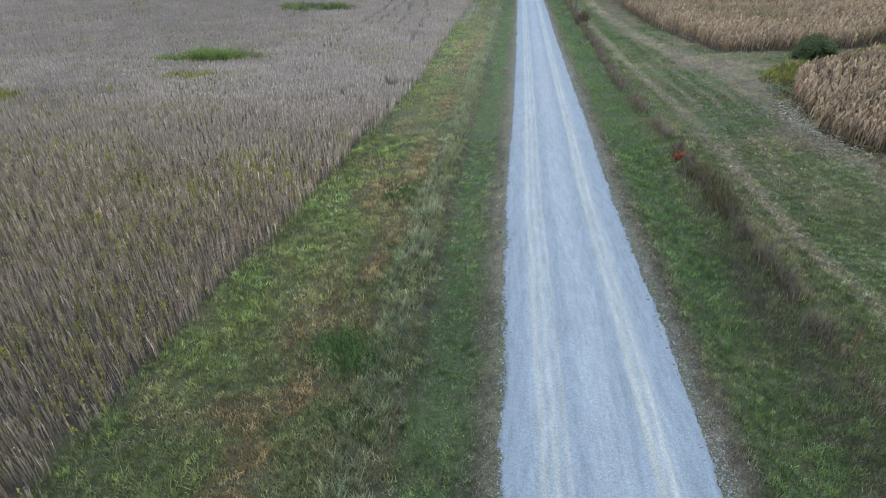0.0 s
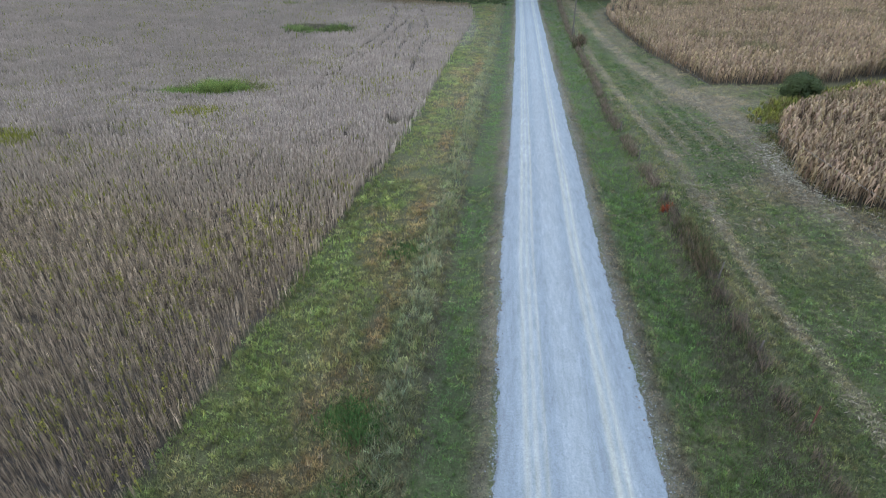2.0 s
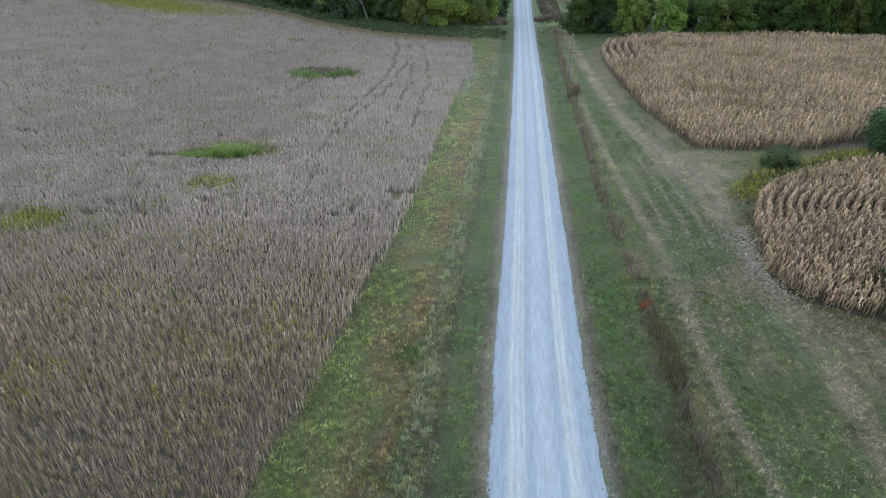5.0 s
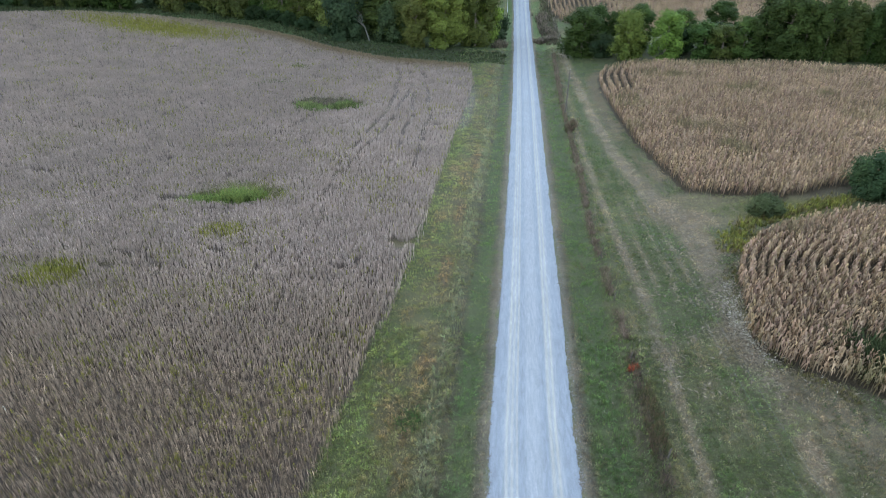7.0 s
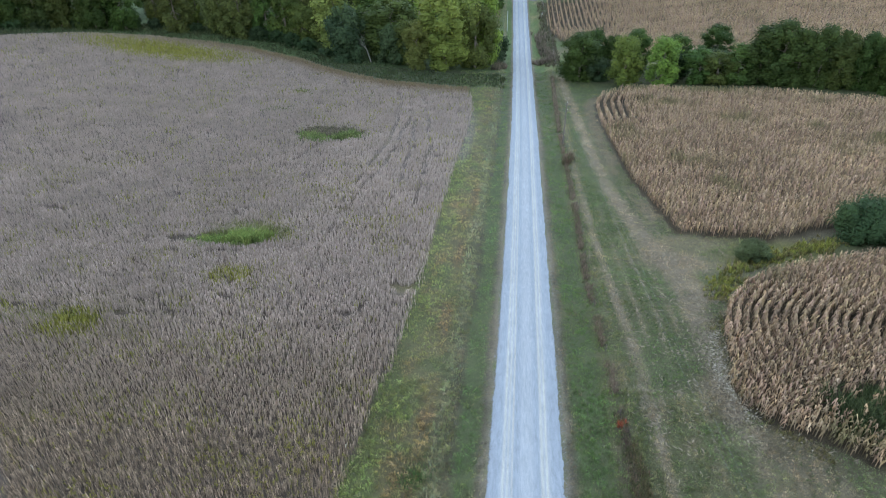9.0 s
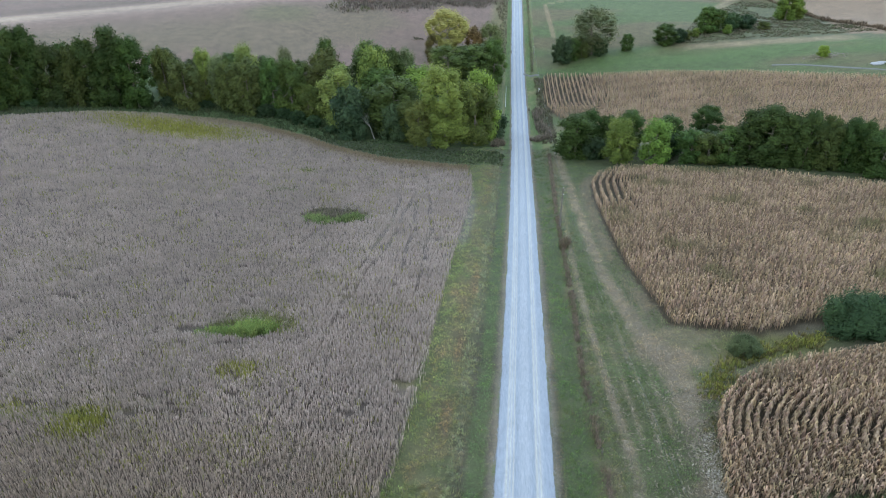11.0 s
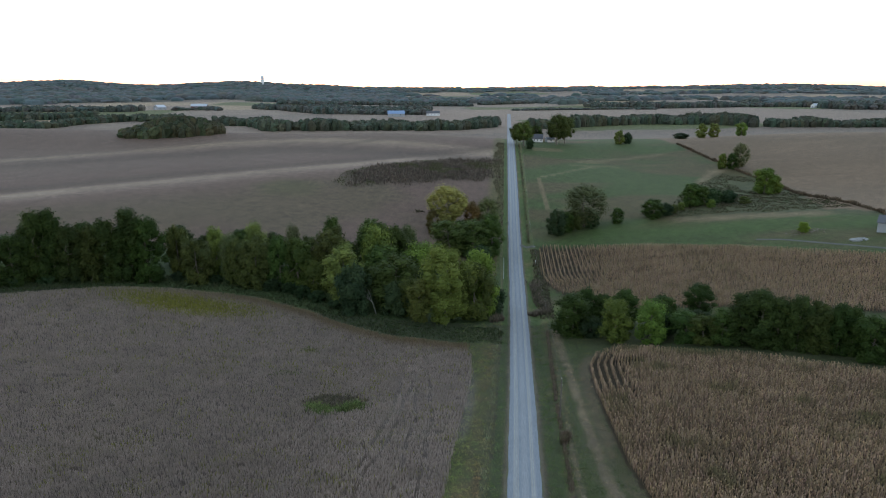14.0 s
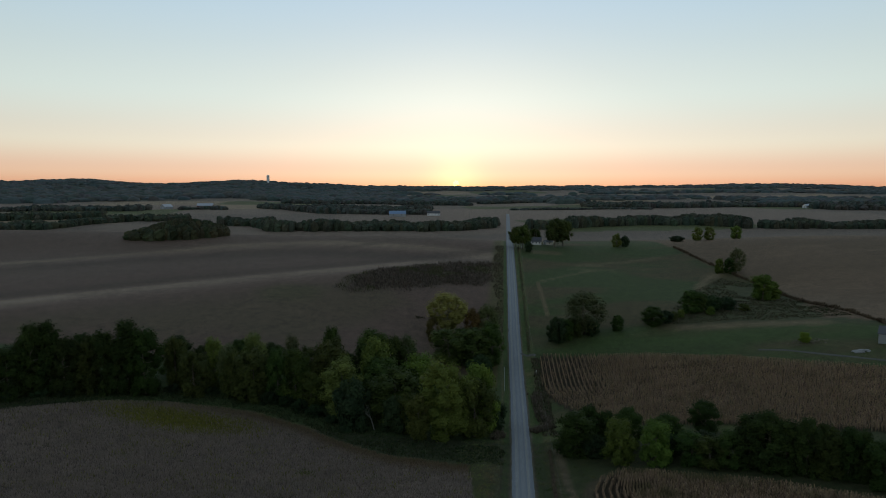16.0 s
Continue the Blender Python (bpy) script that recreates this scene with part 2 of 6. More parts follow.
def tramlines(x, y):
    """The sprayer's wheel marks in the beans."""
    out = np.zeros(np.shape(x), bool)
    for ys, xs in (([40, 52, 65, 75, 86, 98, 110, 126, 152, 170], [-24.6, -23.8, -23.1, -23.5, -24.4, -24.4, -23.3, -22.9, -25.4, -28.6]),
                   ([40, 52, 64, 76, 84, 96, 107, 119, 140, 164, 174], [-19.5, -20.3, -21.4, -22.5, -22.7, -22.9, -20.9, -21.0, -21.0, -24.0, -26.6]),
                   ([87, 102, 121, 153, 166], [-12.5, -13.4, -14.0, -19.1, -21.2]), ([102, 105, 120], [-40.7, -38.4, -36.9]), ([96, 120, 150], [-17.0, -17.4, -21.5])):
        w = 0.03 + 0.0036 * y
        out |= (np.abs(x - np.interp(y, ys, xs) - 0.25 * np.sin(y / 3.0)) < w) & (y > ys[0]) & (y < ys[-1]) & (value_noise(x, y, 2.5, 58) > 0.36)
    across = (np.abs(y - np.interp(x, [-70, -49, -42, -26], [49.6, 50.8, 50.6, 51.1])) < 0.3) & (x < -27) & (value_noise(x, y, 2.5, 59) > 0.3)
    return out | across


CORN_CENTRE, CORN_RADIUS = (52.0, 44.0), 29.0


def corn_rim(x, y):
    """How far out the near corn reaches in the direction of a place: its north side runs straighter."""
    turn = np.degrees(np.arctan2(y - CORN_CENTRE[1], x - CORN_CENTRE[0]))
    return np.interp(turn, [40, 70, 98, 106, 116, 125, 135, 142, 156, 172], [30, 26, 24.4, 24.4, 25.0, 26.2, 27.6, 28.3, 29, 29])


def in_near_corn(x, y):
    r = np.hypot(x - CORN_CENTRE[0], y - CORN_CENTRE[1])
    bottom = np.interp(x, [22, 24, 27, 29.5, 33, 40, 60, 90], [40, 37.5, 36.0, 33.6, 31, 27, 18, 10])
    return (r < corn_rim(x, y)) & (y > bottom)


def south_corn_west(y):
    return np.interp(y, [74, 77, 102, 140, 155, 163, 170], [26.5, 25.2, 22.8, 22.6, 23.5, 26, 33])


def south_corn_south(x):
    return np.interp(x, [24, 25.3, 28.6, 32.7, 36.5, 42, 52, 70, 110, 160], [78.6, 76.8, 76.0, 75.0, 74.0, 76.5, 80, 82, 84, 80])


def south_corn_north(x):
    return np.interp(x, [22, 28, 33.8, 48.6, 67.5, 89, 110, 160], [158, 167, 169.8, 164.5, 156.5, 142.6, 128, 96])


def in_south_corn(x, y):
    return (x > south_corn_west(y)) & (y > south_corn_south(x)) & (y < south_corn_north(x))


def in_north_corn(x, y):
    west = np.interp(y, [205, 225, 243, 262, 302], [40, 30, 21.5, 16.7, 18.6])
    north = np.interp(x, [16, 20, 68, 101, 144, 180], [300, 303, 289, 275, 243, 215])
    south = np.interp(x, [16, 25, 40, 75, 110, 160], [235, 232, 215, 205, 190, 165])
    return (x > west) & (y < north) & (y > south)


def windrows(x, y):
    """Strips of cut straw on the mown ground, 0 to 1."""
    u = x - 0.03 * y + 0.5 * np.sin(y / 11.0) + 0.5 * (fractal(x, y, 5, 23) - 0.5)
    wide = smooth(0.35, 0.85, np.sin(u * 2 * np.pi / 1.7)) * smooth(110, 60, y)
    fine = smooth(0.2, 0.9, np.sin(u * 2 * np.pi / 0.56 + 3 * fractal(x, y, 6, 24))) * smooth(0.4, 0.6, fractal(x, y, 3.5, 25)) * smooth(70, 40, y)
    return np.maximum(wide * smooth(0.3, 0.55, fractal(x, y, 4, 26)), 0.75 * fine)


STRAW_LINE = ([8, 21, 24, 29, 36, 47, 61, 77, 98, 130, 183], [14.6, 14.4, 14.1, 14.0, 14.3, 14.6, 14.2, 13.8, 14.0, 14.8, 16.0])
CORN_PATH = ([14, 24, 29, 36, 43, 49, 55, 60, 67, 76, 93, 116, 150, 194], [20.2, 20.8, 21.3, 21.8, 21.3, 21.9, 22.3, 23.0, 22.5, 20.8, 18.9, 18.4, 18.2, 17.8])


# ---- what covers the land: base colours ----
SOIL = np.array([0.13, 0.11, 0.09])
SOY = np.array([0.21, 0.178, 0.164])
GRASS = np.array([0.105, 0.14, 0.045])
LUSH = np.array([0.072, 0.13, 0.042])
DRYGRASS = np.array([0.2, 0.165, 0.095])
RUST = np.array([0.15, 0.1, 0.05])
STRAW = np.array([0.35, 0.29, 0.205])
CORNSTUB = np.array([0.2, 0.16, 0.1])
PASTURE = np.array([0.074, 0.112, 0.038])
YELLOWING = np.array([0.21, 0.215, 0.035])


def blend(c, colour, k):
    return c * (1 - k[:, None]) + colour * k[:, None]


def line_mask(x, y, ys, xs, width):
    return smooth(width, width * 0.35, np.abs(x - np.interp(y, ys, xs))) * (y > ys[0]) * (y < ys[-1])


def brush_depth(x, y):
    """How far inside the hillside brush a place lies, in metres."""
    south = np.interp(x, [-107, -89, -65, -41, -15, -8], [378, 374, 384, 402, 420, 428])
    north = np.interp(x, [-107, -104, -86, -58, -30, -8], [386, 414, 442, 472, 490, 494])
    return np.minimum(np.minimum(y - south, north - y), np.minimum(x + 107, -7 - x)) + 16 * (fractal(x, y, 14, 152) - 0.5)


def rusty(x, y):
    """Patches of reddened grass on the verge by the beans, 0 to 1."""
    out = np.zeros(np.shape(x))
    for cx, cy, rx, ry in ((-5.1, 35.7, 0.9, 4.0), (-5.4, 28.4, 0.5, 1.6), (-5.3, 21.8, 0.6, 2.2), (-6.1, 18.5, 0.5, 1.2), (-7.0, 16.3, 0.6, 0.9), (-6.1, 13.4, 0.7, 1.2), (-7.6, 12.2, 1.0, 0.9), (-6.6, 10.4, 0.8, 0.8), (-4.8, 53, 0.7, 4), (-3.3, 92, 0.8, 8), (-4.4, 70, 0.6, 5)):
        out = np.maximum(out, smooth(1.2, 0.4, np.hypot((x - cx) / rx, (y - cy) / ry) + 1.0 * (fractal(x, y, 1.1, 34) - 0.5)))
    d = x - road_x(y)
    return np.maximum(out, 0.6 * smooth(0.58, 0.72, fractal(x, y * 0.6, 2.4, 35)) * smooth(3.0, 1.5, np.abs(d + 10)))


def cover(x, y):
    """The base colour of what grows at a place."""
    x, y = np.ravel(x).astype(float), np.ravel(y).astype(float)
    d = x - road_x(y)
    n1, n2, n3 = fractal(x, y, 9, 21), fractal(x, y, 2.5, 31), fractal(x, y, 40, 41)
    c = np.tile(GRASS, (len(x), 1))
    c = blend(c, DRYGRASS, smooth(0.5, 0.75, n2) * 0.6)
    # beside the road: a bright strip by the beans, rusty patches, grey tall grass, a mown lush strip, a worn edge
    c = blend(c, np.array([0.12, 0.16, 0.04]), smooth(2.6, 1.2, np.abs(d + 12.3)) * smooth(0.3, 0.55, n1) * 0.8)
    c = blend(c, np.array([0.19, 0.16, 0.075]), smooth(2.6, 0.8, np.abs(d + 9.4)) * smooth(0.35, 0.6, fractal(x, y * 0.5, 2.0, 36)) * 0.6)
    c = blend(c, RUST, rusty(x, y) * 0.85)
    c = blend(c, np.array([0.15, 0.15, 0.09]), smooth(0.9, 0.4, np.abs(d + 6.9)) * 0.6)
    c = blend(c, LUSH, smooth(1.2, 0.8, np.abs(d + 4.8)) * 0.75)
    c = blend(c, SOIL * 0.6, smooth(0.4, 0.1, np.abs(d + 6.0 + 0.3 * (n2 - 0.5))) * smooth(0.25, 0.5, n1) * smooth(300, 200, y) * 0.8)
    c = blend(c, LUSH, (d > 3.8) * (d < 6.8) * smooth(0.3, 0.55, n1) * 0.7)
    frayed = fractal(x, y, 0.8, 33)
    c = blend(c, np.array([0.15, 0.135, 0.12]), smooth(0.75, 0.2, np.abs(np.abs(d) - 3.3) + 0.9 * (frayed - 0.5)) * 0.8)
    c = blend(c, np.array([0.12, 0.1, 0.08]), smooth(1.3, 0.3, np.abs(d - 7.9 + 0.5 * smooth(40, 20, y))) * (0.15 + 0.3 * smooth(45, 24, y)))
    # the mown strip and the wheel-worn straw on it
    strip = (d > 9.2) & (y < 200)
    c = blend(c, np.array([0.1, 0.142, 0.045]), strip * smooth(0.2, 0.5, n1) * 0.85)
    c = blend(c, STRAW, line_mask(x, y, *STRAW_LINE, 0.65) * smooth(0.15, 0.4, n2) * np.interp(y, [20, 60, 100], [0.95, 0.9, 0.5]))
    c = blend(c, STRAW, line_mask(x, y, *CORN_PATH, np.interp(y, [24, 45, 60, 80, 100, 190], [1.1, 1.5, 2.6, 1.7, 1.3, 2.0])) * smooth(0.15, 0.35, n2) * 0.95)
    litter = np.maximum(smooth(4.5, 1.5, np.hypot(x - CORN_CENTRE[0], y - CORN_CENTRE[1]) - corn_rim(x, y) + 3 * (n2 - 0.5)), smooth(2.4, 1.0, np.abs(x - south_corn_west(y) + 1.0) + (n2 - 0.5)) * (y > 74) * (y < 172))
    litter = np.maximum(litter, smooth(2.6, 1.2, np.abs(y - south_corn_south(x) + 1.2) + (n2 - 0.5)) * (x > 25) * (x < 60))
    c = blend(c, np.array([0.24, 0.195, 0.14]), litter * strip * 0.75)
    c = blend(c, STRAW * np.array([0.9, 0.86, 0.82]), smooth(8.5, 4, np.hypot((x - 27.5) * 0.8, (y - 70.5)) + 3 * (n2 - 0.5)) * 0.92)
    c = blend(c, STRAW * 0.85, strip * windrows(x, y) * 0.5)
    c = blend(c, YELLOWING, smooth(5, 2, np.hypot((x - 36) * 0.45, y - 70.5)) * 0.9)
    c = blend(c, np.array([0.075, 0.125, 0.04]), strip * smooth(0.45, 0.62, fractal(x, y, 4, 136)) * 0.35)
    c = c * np.where(strip & (y < 60), 0.85, 1.0)[:, None]
    # creek bottom
    creek = smooth(0, 3, y - soy_north(x)) * smooth(300, 250, y) * (x < 0)
    c = blend(c, np.array([0.062, 0.105, 0.04]), creek * 0.85)
    c = blend(c, np.array([0.24, 0.225, 0.21]), smooth(1.0, 0.6, np.hypot((x + 6.9) / 2.0, (y - 130) / 26)) * 0.85)
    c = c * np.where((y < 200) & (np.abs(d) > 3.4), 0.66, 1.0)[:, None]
    c = blend(c, np.array([0.1, 0.092, 0.072]), ((y < 200) & (np.abs(d) > 3.4)) * 0.3)     # thatch; this and the 0.66 put the blades' shade into the colour
    # beans
    soy = in_soy(x, y)
    s = blend(np.tile(SOY, (len(x), 1)), SOY * np.array([1.25, 1.15, 0.95]), smooth(0.4, 0.7, n3) * 0.5)
    s = blend(s, YELLOWING, smooth(0.62, 0.8, fractal(x, y, 14, 51)) * smooth(0.4, 0.6, n2) * 0.45)
    s = blend(s, YELLOWING, smooth(1.0, 0.2, np.hypot((x + 109) / 40, (y - 195 + 0.08 * (x + 109)) / 14)) * 0.8)
    s = blend(s, np.array([0.2, 0.13, 0.06]), smooth(11, 2, soy_north(x) - y) * (0.35 + 0.4 * smooth(-60, -25, x)))
    s = blend(s, YELLOWING * np.array([0.7, 0.9, 0.8]), smooth(3.0, 1.0, np.abs(y - 49 - (x + 45) * 0.1)) * smooth(-36, -44, x) * smooth(0.4, 0.6, fractal(x, y, 5, 57)) * 0.75)
    s = s * (1 + 0.22 * smooth(-50, -15, x) * smooth(180, 120, y))[:, None]     # lighter towards the road
    s = s * (1 - 0.2 * tramlines(x, y))[:, None]
    s = blend(s, SOIL * 1.2, smooth(1.0, 0.8, np.hypot((x + 43.5) / 3.0, (y - 70.6) / 1.3)) * 0.9)
    s = s * np.interp(y, [0, 40, 70, 110, 170], [0.32, 0.4, 0.6, 0.78, 0.95])[:, None]     # bare soil, colour darkened for shade between stalks, closed over by them farther off
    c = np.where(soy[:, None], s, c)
    # stubble colour under the corn, darkened for the shade between rows
    corn = in_near_corn(x, y) | in_south_corn(x, y) | in_north_corn(x, y)
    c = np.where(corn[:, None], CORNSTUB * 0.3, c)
    # beyond the creek, left: beans over the rise
    hill = (d < -9) & (y > 262 + 0.02 * x) & (y < 735)
    ridge_y = np.interp(x, [-400, -290, -247, -186, -154, -123, -92, -50, -10], [285, 312, 342, 385, 405, 424, 450, 486, 517])
    h = blend(np.tile(np.array([0.175, 0.125, 0.105]), (len(x), 1)), np.array([0.135, 0.13, 0.07]), smooth(0.4, 0.65, fractal(x, y, 60, 61)) * smooth(0, -60, y - ridge_y + 20) * 0.45)
    # pale crests and dark swales below: light on the slopes put into the colour
    h = blend(h, np.array([0.41, 0.335, 0.275]), np.exp(-((y - ridge_y - 4) / np.where(y > ridge_y + 4, 9, 22)) ** 2) * (0.45 + 0.5 * fractal(x, y, 45, 62)))
    h = blend(h, np.array([0.195, 0.148, 0.124]), smooth(20, 110, y - ridge_y) * 0.75)
    h = blend(h, np.array([0.115, 0.125, 0.055]), smooth(1.0, 0.3, np.hypot((x + 130) / 32, (y - 368) / 24) + 0.5 * (fractal(x, y, 14, 65) - 0.5)) * 0.55)     # weeds come through on the slope
    second_y = np.interp(x, [-480, -394, -324, -244, -167, -68, -10], [440, 464, 502, 542, 557, 540, 530])
    h = blend(h, np.array([0.38, 0.305, 0.235]), np.exp(-((y - second_y) / np.where(y > second_y, 8, 20)) ** 2) * (0.3 + 0.5 * fractal(x, y, 60, 64)))
    h = blend(h, np.array([0.12, 0.095, 0.08]), np.exp(-((y - second_y + 42) / 18) ** 2) * 0.6)
    h = blend(h, np.array([0.12, 0.095, 0.08]), np.exp(-((y - ridge_y - 28) / 12) ** 2) * 0.6)
    for sy, amount in ((55, 0.5), (105, 0.6), (150, 0.5)):
        h = blend(h, np.array([0.16, 0.13, 0.1]), smooth(10, 2, np.abs(y - ridge_y - sy - 18 * np.sin(x / 38.0 + sy))) * smooth(0.42, 0.62, fractal(x, y, 34, 63 + sy)) * amount)
    h = blend(h, np.array([0.115, 0.095, 0.07]), smooth(-8, 8, brush_depth(x, y)) * 0.6)
    h = blend(h, np.array([0.13, 0.13, 0.05]), smooth(9, 3, -9 - d) * 0.8)
    c = np.where(hill[:, None], h * 0.94, c)
    # beyond the creek, right: pasture, weedy draw, tan field
    right = (d > 9) & (y > 225) & (y < 735)
    p = blend(np.tile(PASTURE, (len(x), 1)), np.array([0.12, 0.098, 0.055]), smooth(0.42, 0.62, fractal(x * 0.5 + y * 0.3, y * 1.3, 30, 71)) * 0.8)
    p = blend(p, np.array([0.21, 0.2, 0.115]), line_mask(y, x, [24, 37, 63, 70], [436, 450.5, 481, 486], 4) * 0.6)     # mowing edges and a cattle path
    p = blend(p, np.array([0.2, 0.185, 0.11]), line_mask(y, x, [58, 69, 98, 129], [504, 510, 519, 531], 5) * 0.6)
    p = blend(p, np.array([0.22, 0.18, 0.11]), line_mask(x, y, [362, 385, 410, 437], [26.2, 25.5, 24.9, 24.1], 1.9) * 0.75)
    p = blend(p, np.array([0.19, 0.185, 0.1]), smooth(0.5, 0.6, fractal(x * 0.4 + y * 0.2, y, 9, 73)) * smooth(1.0, 0.5, np.hypot((x - 80) / 42, (y - 494) / 20)) * 0.5)
    draw = smooth(0, 9, np.minimum(y - np.interp(x, [79, 95, 150, 173], [338, 321, 303, 290]), np.interp(x, [79, 91, 114, 152, 167, 174], [343, 350, 408, 456, 438, 400]) - y)) * (x > 74)
    p = blend(p, np.array([0.09, 0.1, 0.05]), draw * 0.85)
    p = blend(p, np.array([0.26, 0.215, 0.14]), line_mask(y, x, [124, 129, 146, 155], [413, 424, 457, 463], 9) * 0.75)
    p = blend(p, np.array([0.2, 0.165, 0.1]), smooth(1.0, 0.7, np.hypot((x - 37) / 17, (y - 549) / 9)) * 0.7)
    p = blend(p, np.array([0.075, 0.135, 0.035]), smooth(16, 8, np.abs(y - np.interp(x, [60, 100, 150, 190], [318, 308, 292, 280]))) * (x > 45) * 0.4)
    p = blend(p, np.array([0.24, 0.195, 0.125]), smooth(7, 3, np.abs(y - np.interp(x, [90, 120, 152], [325, 319, 308])) + 5 * (fractal(x, y, 12, 72) - 0.5)) * smooth(84, 94, x) * smooth(160, 148, x) * 0.8)
    east = (x > np.interp(y, [300, 318, 380, 430, 487, 570, 720], [190, 158, 172, 178, 160, 151, 140])) & (y > 285)
    e = blend(np.tile(np.array([0.215, 0.158, 0.108]), (len(x), 1)), np.array([0.18, 0.134, 0.09]), smooth(0.4, 0.7, fractal(x * 0.4, y, 30, 81)))
    p = np.where(east[:, None], e, p)
    c = np.where((right & ~corn)[:, None], p, c)
    # farm fields and woods out to the horizon
    far = smooth(725, 740, np.maximum(y, np.abs(x) * 1.25 + 60))
    u, v = x * 0.97 + y * 0.24 + 60 * fractal(x, y, 300, 91), y * 0.97 - x * 0.24 + 60 * fractal(x, y, 300, 93)
    i, j = np.floor(u / 320), np.floor(v / 210)
    pick = hash01(i, j, 5)
    f = np.tile(np.array([0.31, 0.26, 0.225]), (len(x), 1))
    f = np.where((pick < 0.35)[:, None], np.array([0.25, 0.215, 0.19]), f)
    f = np.where((pick > 0.62)[:, None], np.array([0.4, 0.33, 0.24]), f)
    f = np.where((pick > 0.88)[:, None], np.array([0.15, 0.18, 0.08]), f)
    woods = far_woods(x, y)
    f = blend(f, np.array([0.07, 0.08, 0.055]), smooth(0.45, 0.55, woods))
    c = blend(c, f * np.array([0.9, 0.87, 0.86]), far)
    return c * (0.86 + 0.28 * n2)[:, None] * np.array([0.98, 0.9, 0.84])


def far_woods(x, y):
    """How wooded the far country is, 0 to 1: hills on the left, hedgerows and copses elsewhere."""
    w = fractal(x, y * 1.8, 420, 101)
    rr = np.hypot(x, y)
    w = w - 0.18 - 0.03 * smooth(-0.25, -0.1, x / np.maximum(y, 1)) + 0.5 * smooth(1500, 2500, rr) * smooth(0.08, 0.35, -x / np.maximum(y, 1)) + 0.1 * smooth(2700, 3700, rr) - (0.12 + 0.3 * smooth(-0.25, -0.1, x / np.maximum(y, 1))) * smooth(2000, 1300, rr) + 0.12 * smooth(0.3, 0.5, x / np.maximum(y, 1)) * smooth(1250, 1500, rr)
    w = w + 0.06 * smooth(1700, 2600, rr)
    return smooth(0.42, 0.58, w + 0.16 * (fractal(x, y * 1.5, 120, 104) - 0.5))


# ---- building meshes from arrays ----
REFLECTANCE = 0.54      # dry plants and soil at the end of the season are dull


def array_mesh(name, verts, faces, mat, tint=None, flat=True):
    """A mesh from arrays of corners and of faces, all with three or all with four corners; tint: a base colour for each corner."""
    me = bpy.data.meshes.new(name)
    n, k = len(faces), faces.shape[1]
    me.vertices.add(len(verts))
    me.vertices.foreach_set("co", np.asarray(verts, np.float32).ravel())
    me.loops.add(n * k)
    me.loops.foreach_set("vertex_index", np.asarray(faces, np.int32).ravel())
    me.polygons.add(n)
    me.polygons.foreach_set("loop_start", np.arange(0, n * k, k, dtype=np.int32))
    me.polygons.foreach_set("use_smooth", np.full(n, not flat))
    me.update(calc_edges=True)
    if tint is not None:
        tint = np.asarray(tint) * REFLECTANCE
        a = me.attributes.new("tint", "FLOAT_COLOR", "POINT")
        a.data.foreach_set("color", np.concatenate([np.clip(tint, 0, 1), np.ones((len(tint), 1))], 1).astype(np.float32).ravel())
    me.materials.append(mat)
    return me


def part(name, bm, material, parent=None, label=""):
    """Links a bmesh as one mesh object, under a thing if one is given."""
    me = bpy.data.meshes.new(name)
    bm.to_mesh(me)
    bm.free()
    me.materials.append(material)
    ob = new(name, me)
    ob.parent = parent
    return tagged(ob, label)


def box(bm, x0, x1, y0, y1, z0, z1):
    v = [bm.verts.new(p) for p in ((x0, y0, z0), (x1, y0, z0), (x1, y1, z0), (x0, y1, z0), (x0, y0, z1), (x1, y0, z1), (x1, y1, z1), (x0, y1, z1))]
    for f in ((3, 2, 1, 0), (4, 5, 6, 7), (0, 1, 5, 4), (1, 2, 6, 5), (2, 3, 7, 6), (3, 0, 4, 7)):
        bm.faces.new([v[i] for i in f])


def rod(bm, a, b, ra, rb, sides=7):
    """A tapered rod from a to b."""
    a, b = Vector(a), Vector(b)
    q = (b - a).to_track_quat("Z", "Y")
    rings = []
    for p, r in ((a, ra), (b, rb)):
        rings.append([bm.verts.new(p + q @ Vector((r * math.cos(2 * math.pi * i / sides), r * math.sin(2 * math.pi * i / sides), 0))) for i in range(sides)])
    for i in range(sides):
        j = (i + 1) % sides
        bm.faces.new((rings[0][i], rings[0][j], rings[1][j], rings[1][i]))
    bm.faces.new(rings[1])
    bm.faces.new(list(reversed(rings[0])))


